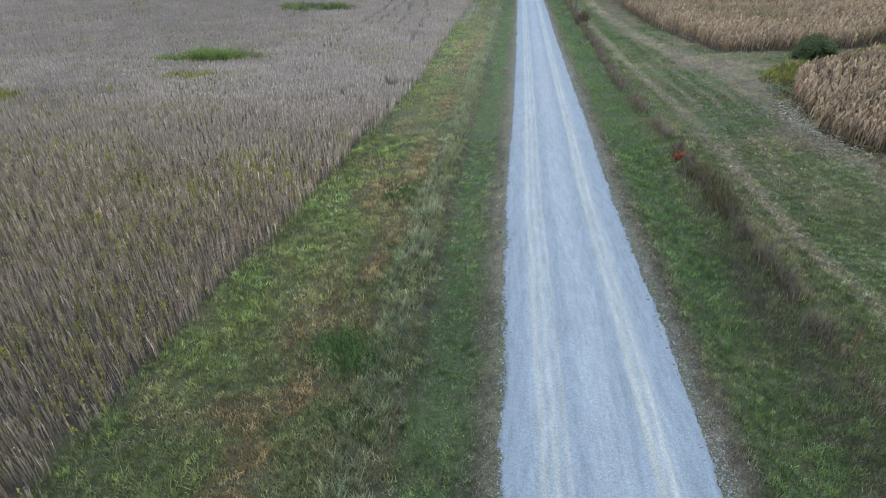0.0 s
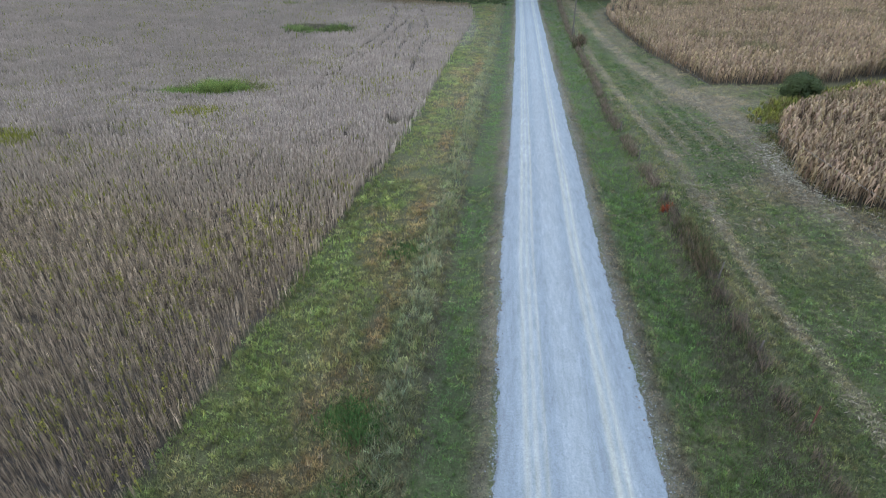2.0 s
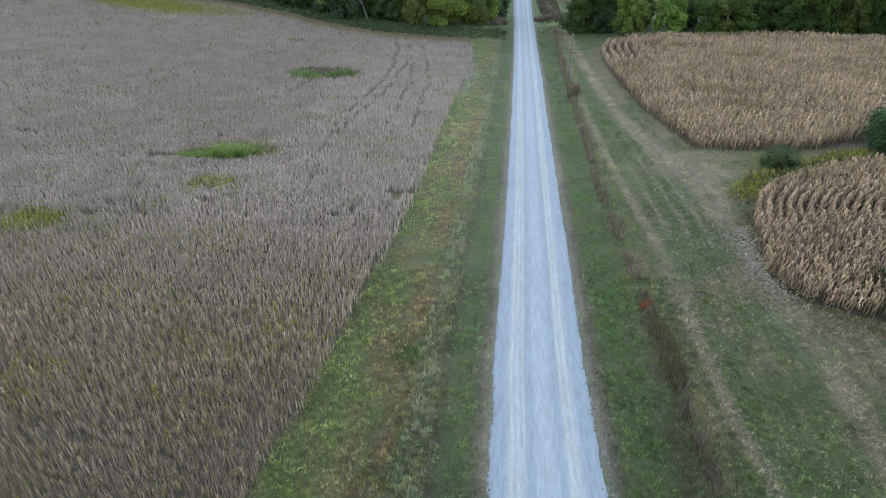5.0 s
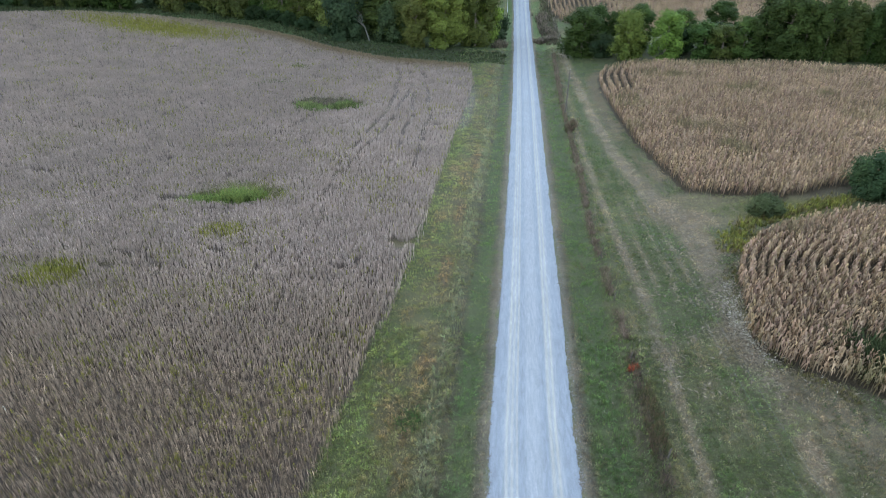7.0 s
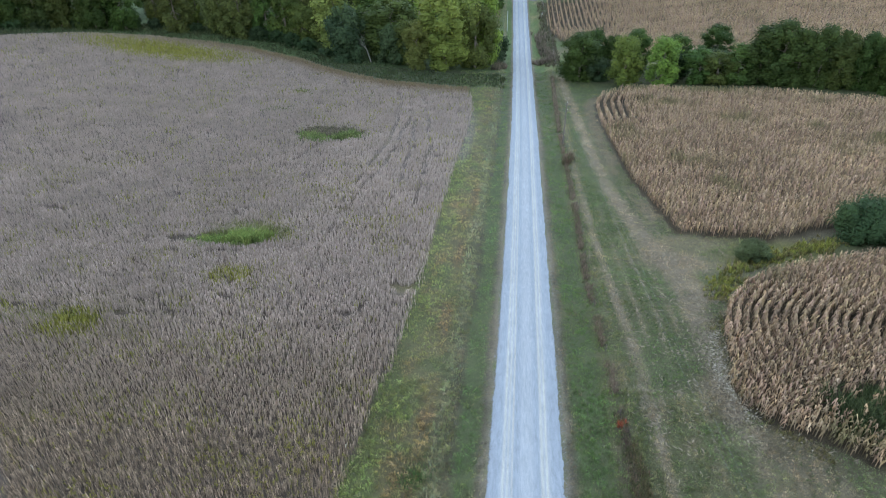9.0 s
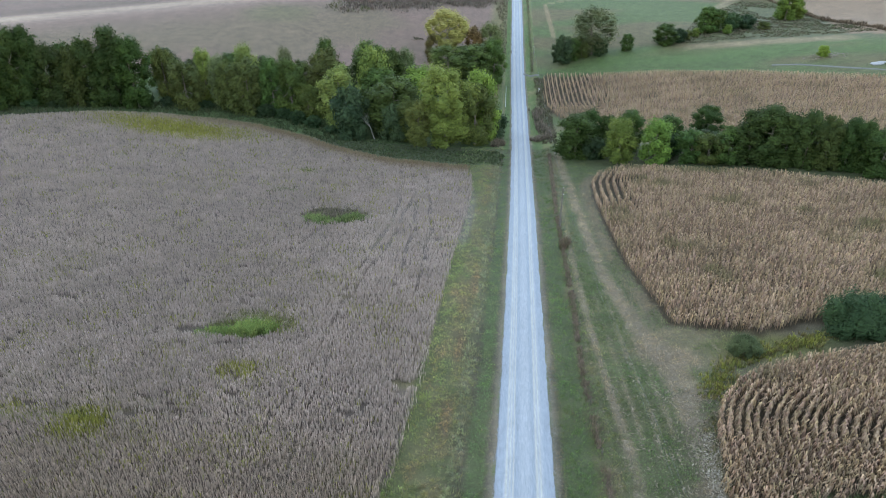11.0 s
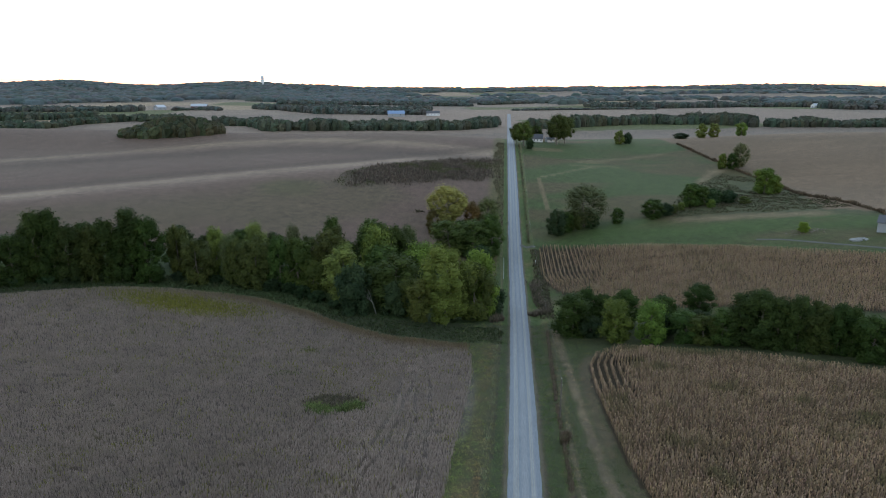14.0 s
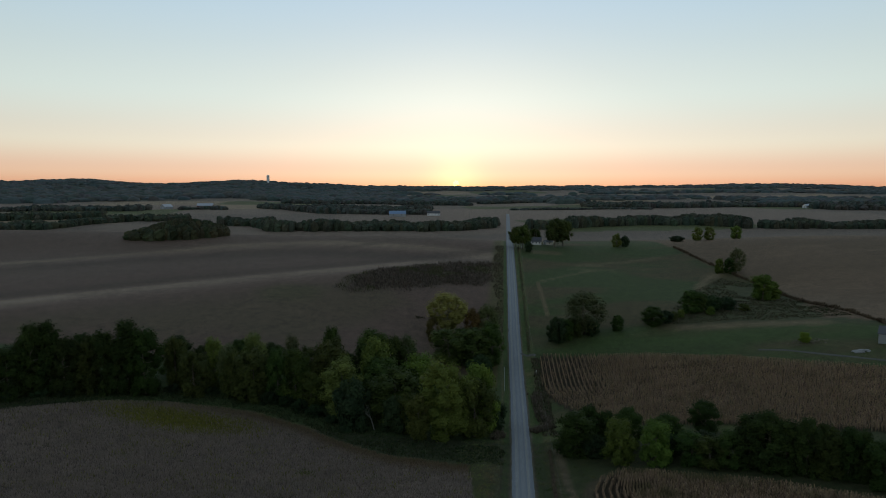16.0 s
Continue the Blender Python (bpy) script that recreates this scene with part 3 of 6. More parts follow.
def blades(base, height, width, lean, colours, droop=0.0, tipped=True, turn=None):
    """Thin bent blades on the given feet. Returns corners, triangles and colours: a foot of two corners, two at the bend and one tip."""
    n = len(base)
    a = rng.uniform(0, 2 * np.pi, n) if turn is None else turn
    side = np.stack([np.cos(a), np.sin(a), np.zeros(n)], 1)
    b = rng.uniform(0, 2 * np.pi, n) if turn is None else turn + np.pi / 2
    way = np.stack([np.cos(b), np.sin(b), np.zeros(n)], 1)
    h, w, l = (np.broadcast_to(v, n)[:, None] for v in (height, width, lean))
    up = np.array([0, 0, 1.0])
    if not tipped:
        tip = base + up * h + way * h * l
        v = np.stack([base - side * w * 0.5, base + side * w * 0.5, tip + side * w * 0.1], 1).reshape(-1, 3)
        # shade low in the growth is put into the foot's colour
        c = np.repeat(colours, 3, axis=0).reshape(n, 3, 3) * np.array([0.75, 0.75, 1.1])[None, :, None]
        return v, np.arange(n * 3).reshape(-1, 3), c.reshape(-1, 3)
    mid = base + up * h * 0.6 + way * h * l * 0.35
    tip = base + up * h * (1 - droop) + way * h * l
    v = np.stack([base - side * w * 0.5, base + side * w * 0.5, mid - side * w * 0.45, mid + side * w * 0.45, tip], 1).reshape(-1, 3)
    k = np.arange(n)[:, None] * 5
    f = np.concatenate([k + [0, 1, 3], k + [0, 3, 2], k + [2, 3, 4]])
    c = np.repeat(colours, 5, axis=0)
    # foot darker and tip paler by colour, in place of shade
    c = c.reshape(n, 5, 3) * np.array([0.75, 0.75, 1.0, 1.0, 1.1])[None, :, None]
    return v, f, c.reshape(-1, 3)


def join(pieces):
    vs, fs, cs, start = [], [], [], 0
    for v, f, c in pieces:
        vs.append(v)
        fs.append(f + start)
        cs.append(c)
        start += len(v)
    return np.concatenate(vs), np.concatenate(fs), np.concatenate(cs)


def stuff(name, pieces, mat, label, category):
    v, f, c = join(pieces)
    return tagged(new(name, array_mesh(name, v, f, mat, c)), label, category, kind="stuff")


def scatter(x0, x1, y0, y1, per_m2, keep):
    n = int((x1 - x0) * (y1 - y0) * per_m2)
    x, y = rng.uniform(x0, x1, n), rng.uniform(y0, y1, n)
    k = keep(x, y)
    return x[k], y[k]


def on_ground(x, y, up=0.0):
    return np.stack([x, y, ground(x, y) + up], 1)


# ---- the ground, one sheet to the horizon ----
def spaced(parts):
    out = [parts[0][0]]
    for a, b, step in parts:
        n = max(1, int(round((b - a) / step)))
        out.extend(list(np.linspace(a, b, n + 1)[1:]))
    return np.array(out)


def build_ground():
    xs = spaced([(-4800, -2400, 150), (-2400, -900, 60), (-900, -450, 18), (-450, -180, 9), (-180, -60, 4.5), (-60, -16, 1.6), (-16, -1, 0.7), (-1, 12, 0.36), (12, 30, 0.7), (30, 60, 1.6),
                 (60, 200, 4.5), (200, 450, 9), (450, 900, 18), (900, 2400, 60), (2400, 4800, 150)])
    ys = spaced([(-700, -120, 60), (-120, 0, 6), (0, 60, 0.9), (60, 200, 1.8), (200, 420, 4.2), (420, 740, 7), (740, 1500, 14), (1500, 4600, 45)])
    gx, gy = np.meshgrid(xs, ys)
    v = np.stack([gx, gy, ground(gx, gy)], 2).reshape(-1, 3)
    w = len(xs)
    i = (np.arange(len(ys) - 1)[:, None] * w + np.arange(w - 1)[None]).ravel()
    f = np.stack([i, i + 1, i + w + 1, i + w], 1)
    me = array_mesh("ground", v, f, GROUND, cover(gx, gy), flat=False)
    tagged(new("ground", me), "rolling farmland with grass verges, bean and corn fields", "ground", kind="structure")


build_ground()


# ---- the gravel road ----
def gravel_material():
    """Pale limestone gravel: packed wheel tracks, loose grey stones between and beside them."""
    mat = bpy.data.materials.new("gravel")
    mat.use_nodes = True
    nt = mat.node_tree
    b = nt.nodes["Principled BSDF"]
    b.inputs["Roughness"].default_value = 0.9
    b.inputs["Specular IOR Level"].default_value = 0.2
    pos = nt.nodes.new("ShaderNodeNewGeometry")
    col = nt.nodes.new("ShaderNodeAttribute")
    col.attribute_name = "tint"
    cells = nt.nodes.new("ShaderNodeTexVoronoi")
    cells.inputs["Scale"].default_value = 16.0
    nt.links.new(pos.outputs["Position"], cells.inputs["Vector"])
    stretch = nt.nodes.new("ShaderNodeMapping")
    stretch.inputs["Scale"].default_value = (1.0, 0.04, 1.0)
    nt.links.new(pos.outputs["Position"], stretch.inputs["Vector"])
    out = col.outputs["Color"]
    for vec, scale, amount in ((stretch.outputs["Vector"], 6.0, 0.13), (pos.outputs["Position"], 9.0, 0.06), (pos.outputs["Position"], 0.35, 0.025)):
        n = nt.nodes.new("ShaderNodeTexNoise")
        n.inputs["Scale"].default_value, n.inputs["Detail"].default_value = scale, 5.0
        nt.links.new(vec, n.inputs["Vector"])
        r = nt.nodes.new("ShaderNodeMapRange")
        r.inputs["From Min"].default_value, r.inputs["From Max"].default_value = 0.3, 0.7
        r.inputs["To Min"].default_value, r.inputs["To Max"].default_value = 1 - amount, 1 + amount
        nt.links.new(n.outputs["Fac"], r.inputs["Value"])
        m = nt.nodes.new("ShaderNodeVectorMath")
        m.operation = "SCALE"
        nt.links.new(out, m.inputs[0])
        nt.links.new(r.outputs["Result"], m.inputs["Scale"])
        out = m.outputs["Vector"]
    pebbles = nt.nodes.new("ShaderNodeTexVoronoi")
    pebbles.inputs["Scale"].default_value = 38.0
    nt.links.new(pos.outputs["Position"], pebbles.inputs["Vector"])
    grey = nt.nodes.new("ShaderNodeMapRange")
    grey.inputs["To Min"].default_value, grey.inputs["To Max"].default_value = 0.78, 1.22
    sep = nt.nodes.new("ShaderNodeSeparateColor")
    nt.links.new(pebbles.outputs["Color"], sep.inputs["Color"])
    nt.links.new(sep.outputs["Red"], grey.inputs["Value"])
    m = nt.nodes.new("ShaderNodeVectorMath")
    m.operation = "SCALE"
    nt.links.new(out, m.inputs[0])
    nt.links.new(grey.outputs["Result"], m.inputs["Scale"])
    out = m.outputs["Vector"]
    nt.links.new(out, b.inputs["Base Color"])
    k = nt.nodes.new("ShaderNodeBump")
    k.inputs["Strength"].default_value, k.inputs["Distance"].default_value = 0.45, 0.02
    nt.links.new(cells.outputs["Distance"], k.inputs["Height"])
    nt.links.new(k.outputs["Normal"], b.inputs["Normal"])
    return mat


GRAVEL = gravel_material()


def build_road():
    ds = np.concatenate([np.linspace(-3.5, -2.6, 9), np.linspace(-2.5, 2.5, 64), np.linspace(2.6, 3.5, 9)])
    ys = spaced([(-120, 0, 6), (0, 40, 0.2), (40, 90, 0.5), (90, 200, 1.2), (200, 720, 4), (720, 1230, 15)])
    gd, gy = np.meshgrid(ds, ys)
    gx = road_x(gy) + gd * np.interp(gy, [0, 60, 130, 250, 2200], [1, 0.97, 1.0, 1.1, 1.1])
    rim = smooth(2.6, 3.0, np.abs(gd))
    fray = 0.3 * (fractal(gx, gy, 0.35, 116) - 0.5) + 0.22 * (value_noise(gx, gy, 2.5, 117) - 0.5)
    uneven = rng.normal(0, 0.02, gd.shape) + 0.05 * (fractal(gx, gy, 1.2, 111) - 0.5)
    z = land(gx, gy) + 0.05 - 0.012 * gd**2 + rim * uneven - 0.25 * smooth(2.75, 3.45, np.abs(gd) + fray)
    tracks = [(-1.55, 0.5), (0.05, 0.62), (1.55, 0.45)]
    packed = sum(np.exp(-((gd - c) / w) ** 4) for c, w in tracks)
    c = np.array([0.265, 0.29, 0.325]) * (1 - 0.5 * packed[..., None]) + np.array([0.38, 0.395, 0.405]) * 0.5 * packed[..., None]
    for centre, width in ((-1.8, 0.1), (-1.45, 0.08), (-1.1, 0.07), (1.25, 0.13), (1.62, 0.09)):
        line = np.exp(-((gd - centre - 0.1 * (fractal(gy, gy * 0 + centre * 9, 14, 113) - 0.5)) / width) ** 2)
        c = c + line[..., None] * np.array([0.105, 0.075, 0.005]) * (0.4 + 0.9 * fractal(gy, gy * 0 + centre * 31, 6, 114))[..., None]
    c = c * (0.92 + 0.12 * fractal(gd * 3, gy * 0.3, 1.5, 115))[..., None]
    c = c * (1 - 0.3 * smooth(2.75, 3.2, np.abs(gd) + fray))[..., None]
    v = np.stack([gx, gy, z], 2).reshape(-1, 3)
    w = len(ds)
    i = (np.arange(len(ys) - 1)[:, None] * w + np.arange(w - 1)[None]).ravel()
    f = np.stack([i, i + 1, i + w + 1, i + w], 1)
    me = array_mesh("road", v, f, GRAVEL, c.reshape(-1, 3), flat=False)
    tagged(new("road", me), "straight pale grey limestone gravel road with wheel tracks", "road", kind="structure")


build_road()


# ---- trees ----
def ball(centre, size, r):
    """A small uneven ball: corners and triangles."""
    k = 7
    a = np.arange(k) * 2 * np.pi / k
    rows = [np.array([[0, 0, -1.0]])]
    for lat in (-0.8, -0.1, 0.6):
        rows.append(np.stack([np.cos(a + lat) * math.cos(lat), np.sin(a + lat) * math.cos(lat), np.full(k, math.sin(lat))], 1))
    rows.append(np.array([[0, 0, 1.0]]))
    v = np.concatenate(rows) * size * r.uniform(0.85, 1.12, (3 * k + 2, 1)) + np.array(centre)
    f = []
    for i in range(k):
        j = (i + 1) % k
        f += [(0, 1 + j, 1 + i), (1 + 2 * k + i, 1 + 2 * k + j, 1 + 3 * k)]
        for b in (1, 1 + k):
            f += [(b + i, b + j, b + k + j), (b + i, b + k + j, b + k + i)]
    return v, np.array(f)


def grow_tree(name, label, seed, height, radius, leaf_colour, lobes=34, leaves=175, leaf_size=0.33, foot=0.62, crown_low=0.02, widest=0.45, trunk_mat=BARK, spread_colour=0.2, solid=0.7, clump=(0.2, 0.46), loose=0.0):
    """A broadleaf tree: tapered trunk with forking limbs, and a crown of billowing clumps of leaves. foot: the crown's width at its lower end; clump: the clumps' size for the crown's width; loose: how far they stray from even tiers."""
    r = np.random.default_rng(seed)
    tree = new(name)
    tagged(tree, label, "tree")
    bm = bmesh.new()
    lean = Vector((r.uniform(-0.05, 0.05), r.uniform(-0.05, 0.05), 1)) * height
    fork = lean * (0.22 + 0.1 * r.random())
    rad = height * 0.018
    rod(bm, (0, 0, -0.5), fork, rad * 1.3, rad, 8)
    rod(bm, fork, lean * 0.82, rad, rad * 0.25, 7)
    centres = []
    low = crown_low * height
    for i in range(lobes):
        s = min(0.99, max(0.01, (i + 0.5) / lobes + r.uniform(-loose, loose)))
        a = i * 2.39996 + r.uniform(-0.5 - 6 * loose, 0.5 + 6 * loose)
        if s > widest:
            env = math.sqrt(max(0.02, 1 - ((s - widest) / (1.04 - widest)) ** 2.3))
        else:
            env = foot + (1 - foot) * math.sin(0.5 * math.pi * s / widest)
        size = r.uniform(*clump) * radius
        k = r.uniform(0.5, 1.12) * max(0.0, env * radius - 0.5 * size)
        p = Vector((math.cos(a) * k, math.sin(a) * k, low + (height - low) * s - 0.35 * size * s + r.uniform(-0.05, 0.04) * height))
        centres.append((p, size))
        if i % 4 == 0:
            start = fork.lerp(lean * 0.8, 0.8 * s)
            rod(bm, start, start.lerp(p, 0.92), rad * 0.5, rad * 0.12, 5)
    part("trunk", bm, trunk_mat, tree)
    pts, nrm, tone = [], [], []
    for p, size in centres:
        n = max(10, int(leaves * (size / (0.33 * radius)) ** 2))
        d = r.normal(size=(n, 3))
        d /= np.linalg.norm(d, axis=1)[:, None]
        d[:, 2] = np.where((d[:, 2] < -0.3) & (r.random(n) < 0.6), -d[:, 2], d[:, 2])
        stray = np.where(r.random((n, 1)) < 0.14, r.uniform(1.1, 1.4, (n, 1)), r.uniform(0.72, 1.1, (n, 1)))
        pts.append(np.array(p) + d * size * stray * np.array([1, 1, 1.05]))
        nrm.append(d + 0.3 * r.normal(size=(n, 3)) + [0, 0, 0.2])
        tone.append(np.full(n, r.uniform(-1, 1)) + r.uniform(-1, 1, n) * 0.8)
    pts, nrm, tone = np.concatenate(pts), np.concatenate(nrm), np.concatenate(tone)
    mids, sizes = np.array([tuple(p) for p, size in centres]), np.array([size for p, size in centres])
    open_air = (np.linalg.norm(pts[:, None] - mids[None], axis=2) > max(0.66, solid) * sizes[None]).all(1) & (pts[:, 2] > -0.3)
    pts, nrm, tone = pts[open_air], nrm[open_air], tone[open_air]
    nrm /= np.linalg.norm(nrm, axis=1)[:, None]
    n = len(pts)
    t1 = np.cross(nrm, r.normal(size=(n, 3)))
    t1 /= np.linalg.norm(t1, axis=1)[:, None]
    t2 = np.cross(nrm, t1)
    s = leaf_size * r.uniform(0.55, 1.35, (n, 1))
    v = np.stack([pts - t1 * s, pts + t2 * s * 0.6 + nrm * s * 0.2, pts + t1 * s, pts - t2 * s * 0.6 - nrm * s * 0.1], 1).reshape(-1, 3)
    k = np.arange(n)[:, None] * 4
    f = np.concatenate([k + [0, 1, 2], k + [0, 2, 3]])
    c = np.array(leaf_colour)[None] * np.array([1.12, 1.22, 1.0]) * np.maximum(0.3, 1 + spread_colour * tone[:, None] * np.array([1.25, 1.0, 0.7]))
    pieces = [(v, f, np.repeat(c, 4, axis=0))]
    for p, size in centres:     # solid ball standing for inner foliage, added to block light, in darker leaf colour
        bv, bf = ball(p, size * solid, r)
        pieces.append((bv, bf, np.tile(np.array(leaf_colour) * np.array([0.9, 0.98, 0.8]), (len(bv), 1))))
    v, f, c = join(pieces)
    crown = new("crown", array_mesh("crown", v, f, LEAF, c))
    crown.parent = tree
    return tree


GREEN, OLIVE, LIME, DARK, YELLOW = (0.068, 0.1, 0.028), (0.095, 0.112, 0.033), (0.14, 0.185, 0.042), (0.05, 0.076, 0.038), (0.33, 0.3, 0.1)


def place(proto, size, x, y, height, radius, tone=(1, 1, 1), used=set(), label="", group=""):
    """Puts a tree or shrub of that height and crown radius on the ground: the first time the thing itself, then copies of it."""
    z = float(ground(np.array([x]), np.array([y]))[0])
    m = pose(x, y, z, 0, 0, float(rng.uniform(0, 360)))
    if proto.name in used:
        ob = copy_thing(proto, m)
    else:
        used.add(proto.name)
        ob = proto
        ob.matrix_basis = m
    ob.scale = (radius / size[1], radius / size[1], height / size[0])
    for o in ob.children:
        if o.name.startswith("crown"):
            o.color = (*tone, 1)
    if label or group:
        tagged(ob, label, group=group)
    return ob


def build_trees():
    kinds = {}

    def kind(key, name, label, seed, height, radius, colour, **more):
        kinds[key] = (grow_tree(name, label, seed, height, radius, colour, **more), (height, radius))

    kind("D", "broadleaf_tree", "dark green broadleaf tree at the creek", 1, 18, 6.2, GREEN)
    kind("T", "tall_tree", "tall dark green tree in the creek belt", 2, 24, 5.6, GREEN, lobes=40, leaves=150)
    kind("O", "olive_tree", "olive green broadleaf tree in the creek belt", 3, 18, 6.6, OLIVE)
    kind("L", "yellow_green_tree", "yellow-green leafy tree beside the creek", 4, 14, 5.6, LIME, lobes=30)
    kind("Y", "pale_green_tree", "pale yellow-green tree in the creek belt", 14, 19, 6.4, (0.18, 0.2, 0.055))
    kind("V", "willow", "large yellow-green willow beside the bean field", 5, 24, 10, (0.15, 0.163, 0.045), lobes=84, leaves=230, leaf_size=0.3, foot=0.5, crown_low=0.07, widest=0.6, clump=(0.16, 0.36), loose=0.2)
    kind("B", "creek_bush", "dense dark green bush in the creek belt", 6, 10, 5.2, DARK, lobes=28, leaves=170, foot=0.8)
    kind("G", "golden_tree", "yellow autumn tree with fine branches", 7, 22, 10.0, YELLOW, lobes=120, leaves=120, leaf_size=0.26, crown_low=0.26, foot=0.4, widest=0.5, solid=0.55, clump=(0.17, 0.3), loose=0.12)
    kind("R", "rust_tree", "small rust-brown tree turning in autumn", 17, 13, 4.6, (0.13, 0.085, 0.035), lobes=24, leaves=120)
    kind("W", "wispy_tree", "thin grey-green tree with open crown", 8, 19, 6.0, (0.13, 0.14, 0.065), lobes=70, leaves=130, leaf_size=0.24, crown_low=0.08, widest=0.55, solid=0.45)
    kind("F", "yard_tree", "spreading olive green tree in the farmyard", 18, 20, 7.5, (0.105, 0.12, 0.038), lobes=38, crown_low=0.24, foot=0.7)
    group = "trees along the creek"

    # shade: lowers a group's leaf colour in place of shadow on it
    def stand(rows, shade=1.0, label="", together=group):
        for x, y, height, radius, key in rows:
            proto, size = kinds[key]
            tone = tuple(shade * rng.uniform(0.82, 1.2) * rng.uniform(0.93, 1.07, 3))
            place(proto, size, x, y, height, radius, tone, label=label, group=together)

    # the belt left of the road, from its far end towards the road
    # darkness at the belt's far end put into the leaf tone
    stand([(-190, 176, 17, 7, "D"), (-180, 184, 20, 6.5, "D"), (-169, 193, 16.8, 6.9, "D"), (-165, 200, 24.4, 5.6, "D"), (-161, 203, 25.6, 4.6, "T"), (-166, 200, 9.5, 4.5, "O"), (-156, 204, 20.2, 5.8, "D"), (-151, 208, 20.7, 5.9, "O"),
           (-146, 211, 22.3, 5.9, "D"), (-140, 216, 26.6, 6.4, "T"), (-133, 216, 23.5, 6.9, "D"), (-142, 213, 18.5, 5.3, "D")], 0.62)
    stand([(-127, 227, 20.4, 4.9, "O"), (-116, 220, 17.6, 6.0, "O"), (-114, 232, 18.9, 4.5, "Y"), (-106, 227, 18.5, 4.4, "W"), (-102, 224, 18.4, 4.4, "O"), (-94, 222, 19.7, 7.0, "O"), (-100, 238, 20.4, 5.7, "Y"), (-85, 224, 19.6, 4.8, "D"),
           (-78, 225, 20.7, 6.1, "O"), (-86, 244, 19.5, 3.9, "W"), (-66, 230, 24.4, 7.8, "O"), (-70, 247, 23.2, 5.2, "D"), (-71, 222, 13.3, 4.8, "O")])
    stand([(-57, 215, 20.4, 7.8, "Y"), (-51, 204, 16.2, 6.2, "B"), (-54, 249, 23.2, 8.3, "D"), (-49, 235, 23.6, 6.8, "L"), (-45, 250, 22.4, 5.9, "O"), (-40, 255, 21.0, 4.8, "W"), (-33, 240, 17.3, 8.0, "L"), (-45, 229, 18.3, 9.4, "D"),
           (-38, 214, 19.2, 10.0, "O"), (-36, 204, 11.2, 5.0, "B"), (-18.5, 201, 24.5, 9.6, "V"), (-9.0, 204, 20.5, 6.8, "O"), (-27.0, 198, 14.5, 4.8, "V"), (-31, 204, 14.0, 5.0, "O"), (-7.5, 211, 21.8, 6.4, "L"), (-3, 218, 9.4, 4.0, "B"), (-1, 213, 3.6, 2.2, "B")])
    stand([(-29, 324, 22, 11.3, "G"), (-36, 314, 12.5, 3.5, "R"), (-16, 322, 15.5, 5.5, "R"), (-8, 326, 17.5, 6.1, "W"), (-25, 289, 16.3, 10.0, "O"), (-13, 288, 16.8, 9.2, "D"), (-5, 292, 18.9, 6.3, "D"), (-20, 300, 13, 6, "D"), (-10, 275, 9, 5, "B")])
    # trees standing behind, and low growth at the belt's foot
    stand([(x, float(soy_north(x)) + dy + rng.uniform(-3, 3), h * rng.uniform(0.85, 1.05), rng.uniform(5, 7), k) for x, dy, h, k in
           ((-178, 36, 17, "D"), (-160, 36, 18, "D"), (-147, 34, 17, "O"), (-134, 34, 17, "D"), (-122, 34, 15, "O"), (-110, 36, 15, "D"), (-96, 34, 15, "D"), (-80, 38, 16, "O"), (-62, 44, 17, "D"), (-34, 46, 13, "D"), (-22, 48, 12, "D"), (-26, 64, 11, "B"), (-12, 60, 12, "B"))], 0.75)
    for x in np.linspace(-190, -52, 20):
        stand([(x + rng.uniform(-2, 2), float(soy_north(x)) + 12.5 + rng.uniform(-1, 2), rng.uniform(2.2, 4.5), rng.uniform(2.0, 3.4), "B")], rng.uniform(0.7, 1.1))
    # the belt right of the road
    stand([(22.5, 186, 13.0, 6.6, "D"), (28, 195, 12.4, 3.9, "D"), (34, 178, 12.2, 4.7, "L"), (39, 191, 12.1, 5.0, "D"), (44, 176, 11.4, 4.9, "L"), (50, 187, 10.2, 5.2, "D"), (33, 195, 10.3, 3.6, "D"), (53, 174, 8.8, 4.8, "D"), (65, 201, 9.6, 5.2, "D"),
           (57, 171, 8.6, 4.7, "O"), (62, 170, 9.8, 4.4, "D")], 0.9)
    stand([(67, 169, 14.0, 5.9, "D"), (70, 166, 15.6, 4.9, "T"), (74, 164, 13.3, 4.5, "D"), (78, 162, 14.2, 4.3, "D"), (82, 160, 13.7, 4.2, "O"), (86, 158, 12.8, 3.8, "D"), (89, 157, 12.2, 3.2, "D"), (91, 152, 11.0, 4.8, "D"), (96, 150, 11.6, 4.9, "D"), (100, 147, 11.8, 4.9, "D"),
           (106, 143, 12, 5.4, "O"), (113, 138, 12, 5.5, "D"), (121, 132, 12, 6, "D"), (129, 127, 12, 6, "D")], 0.75)
    stand([(x, y, h, r, "B") for x, y, h, r in ((48, 180, 7, 4.5), (58, 178, 7, 4.5), (72, 173, 9, 5), (80, 168, 9, 5), (90, 163, 9, 5), (99, 156, 8, 5), (108, 150, 8, 5), (28, 184, 6, 3.5))], 0.8)
    # the pasture draw
    beside = "broadleaf tree or shrub standing at the pasture"
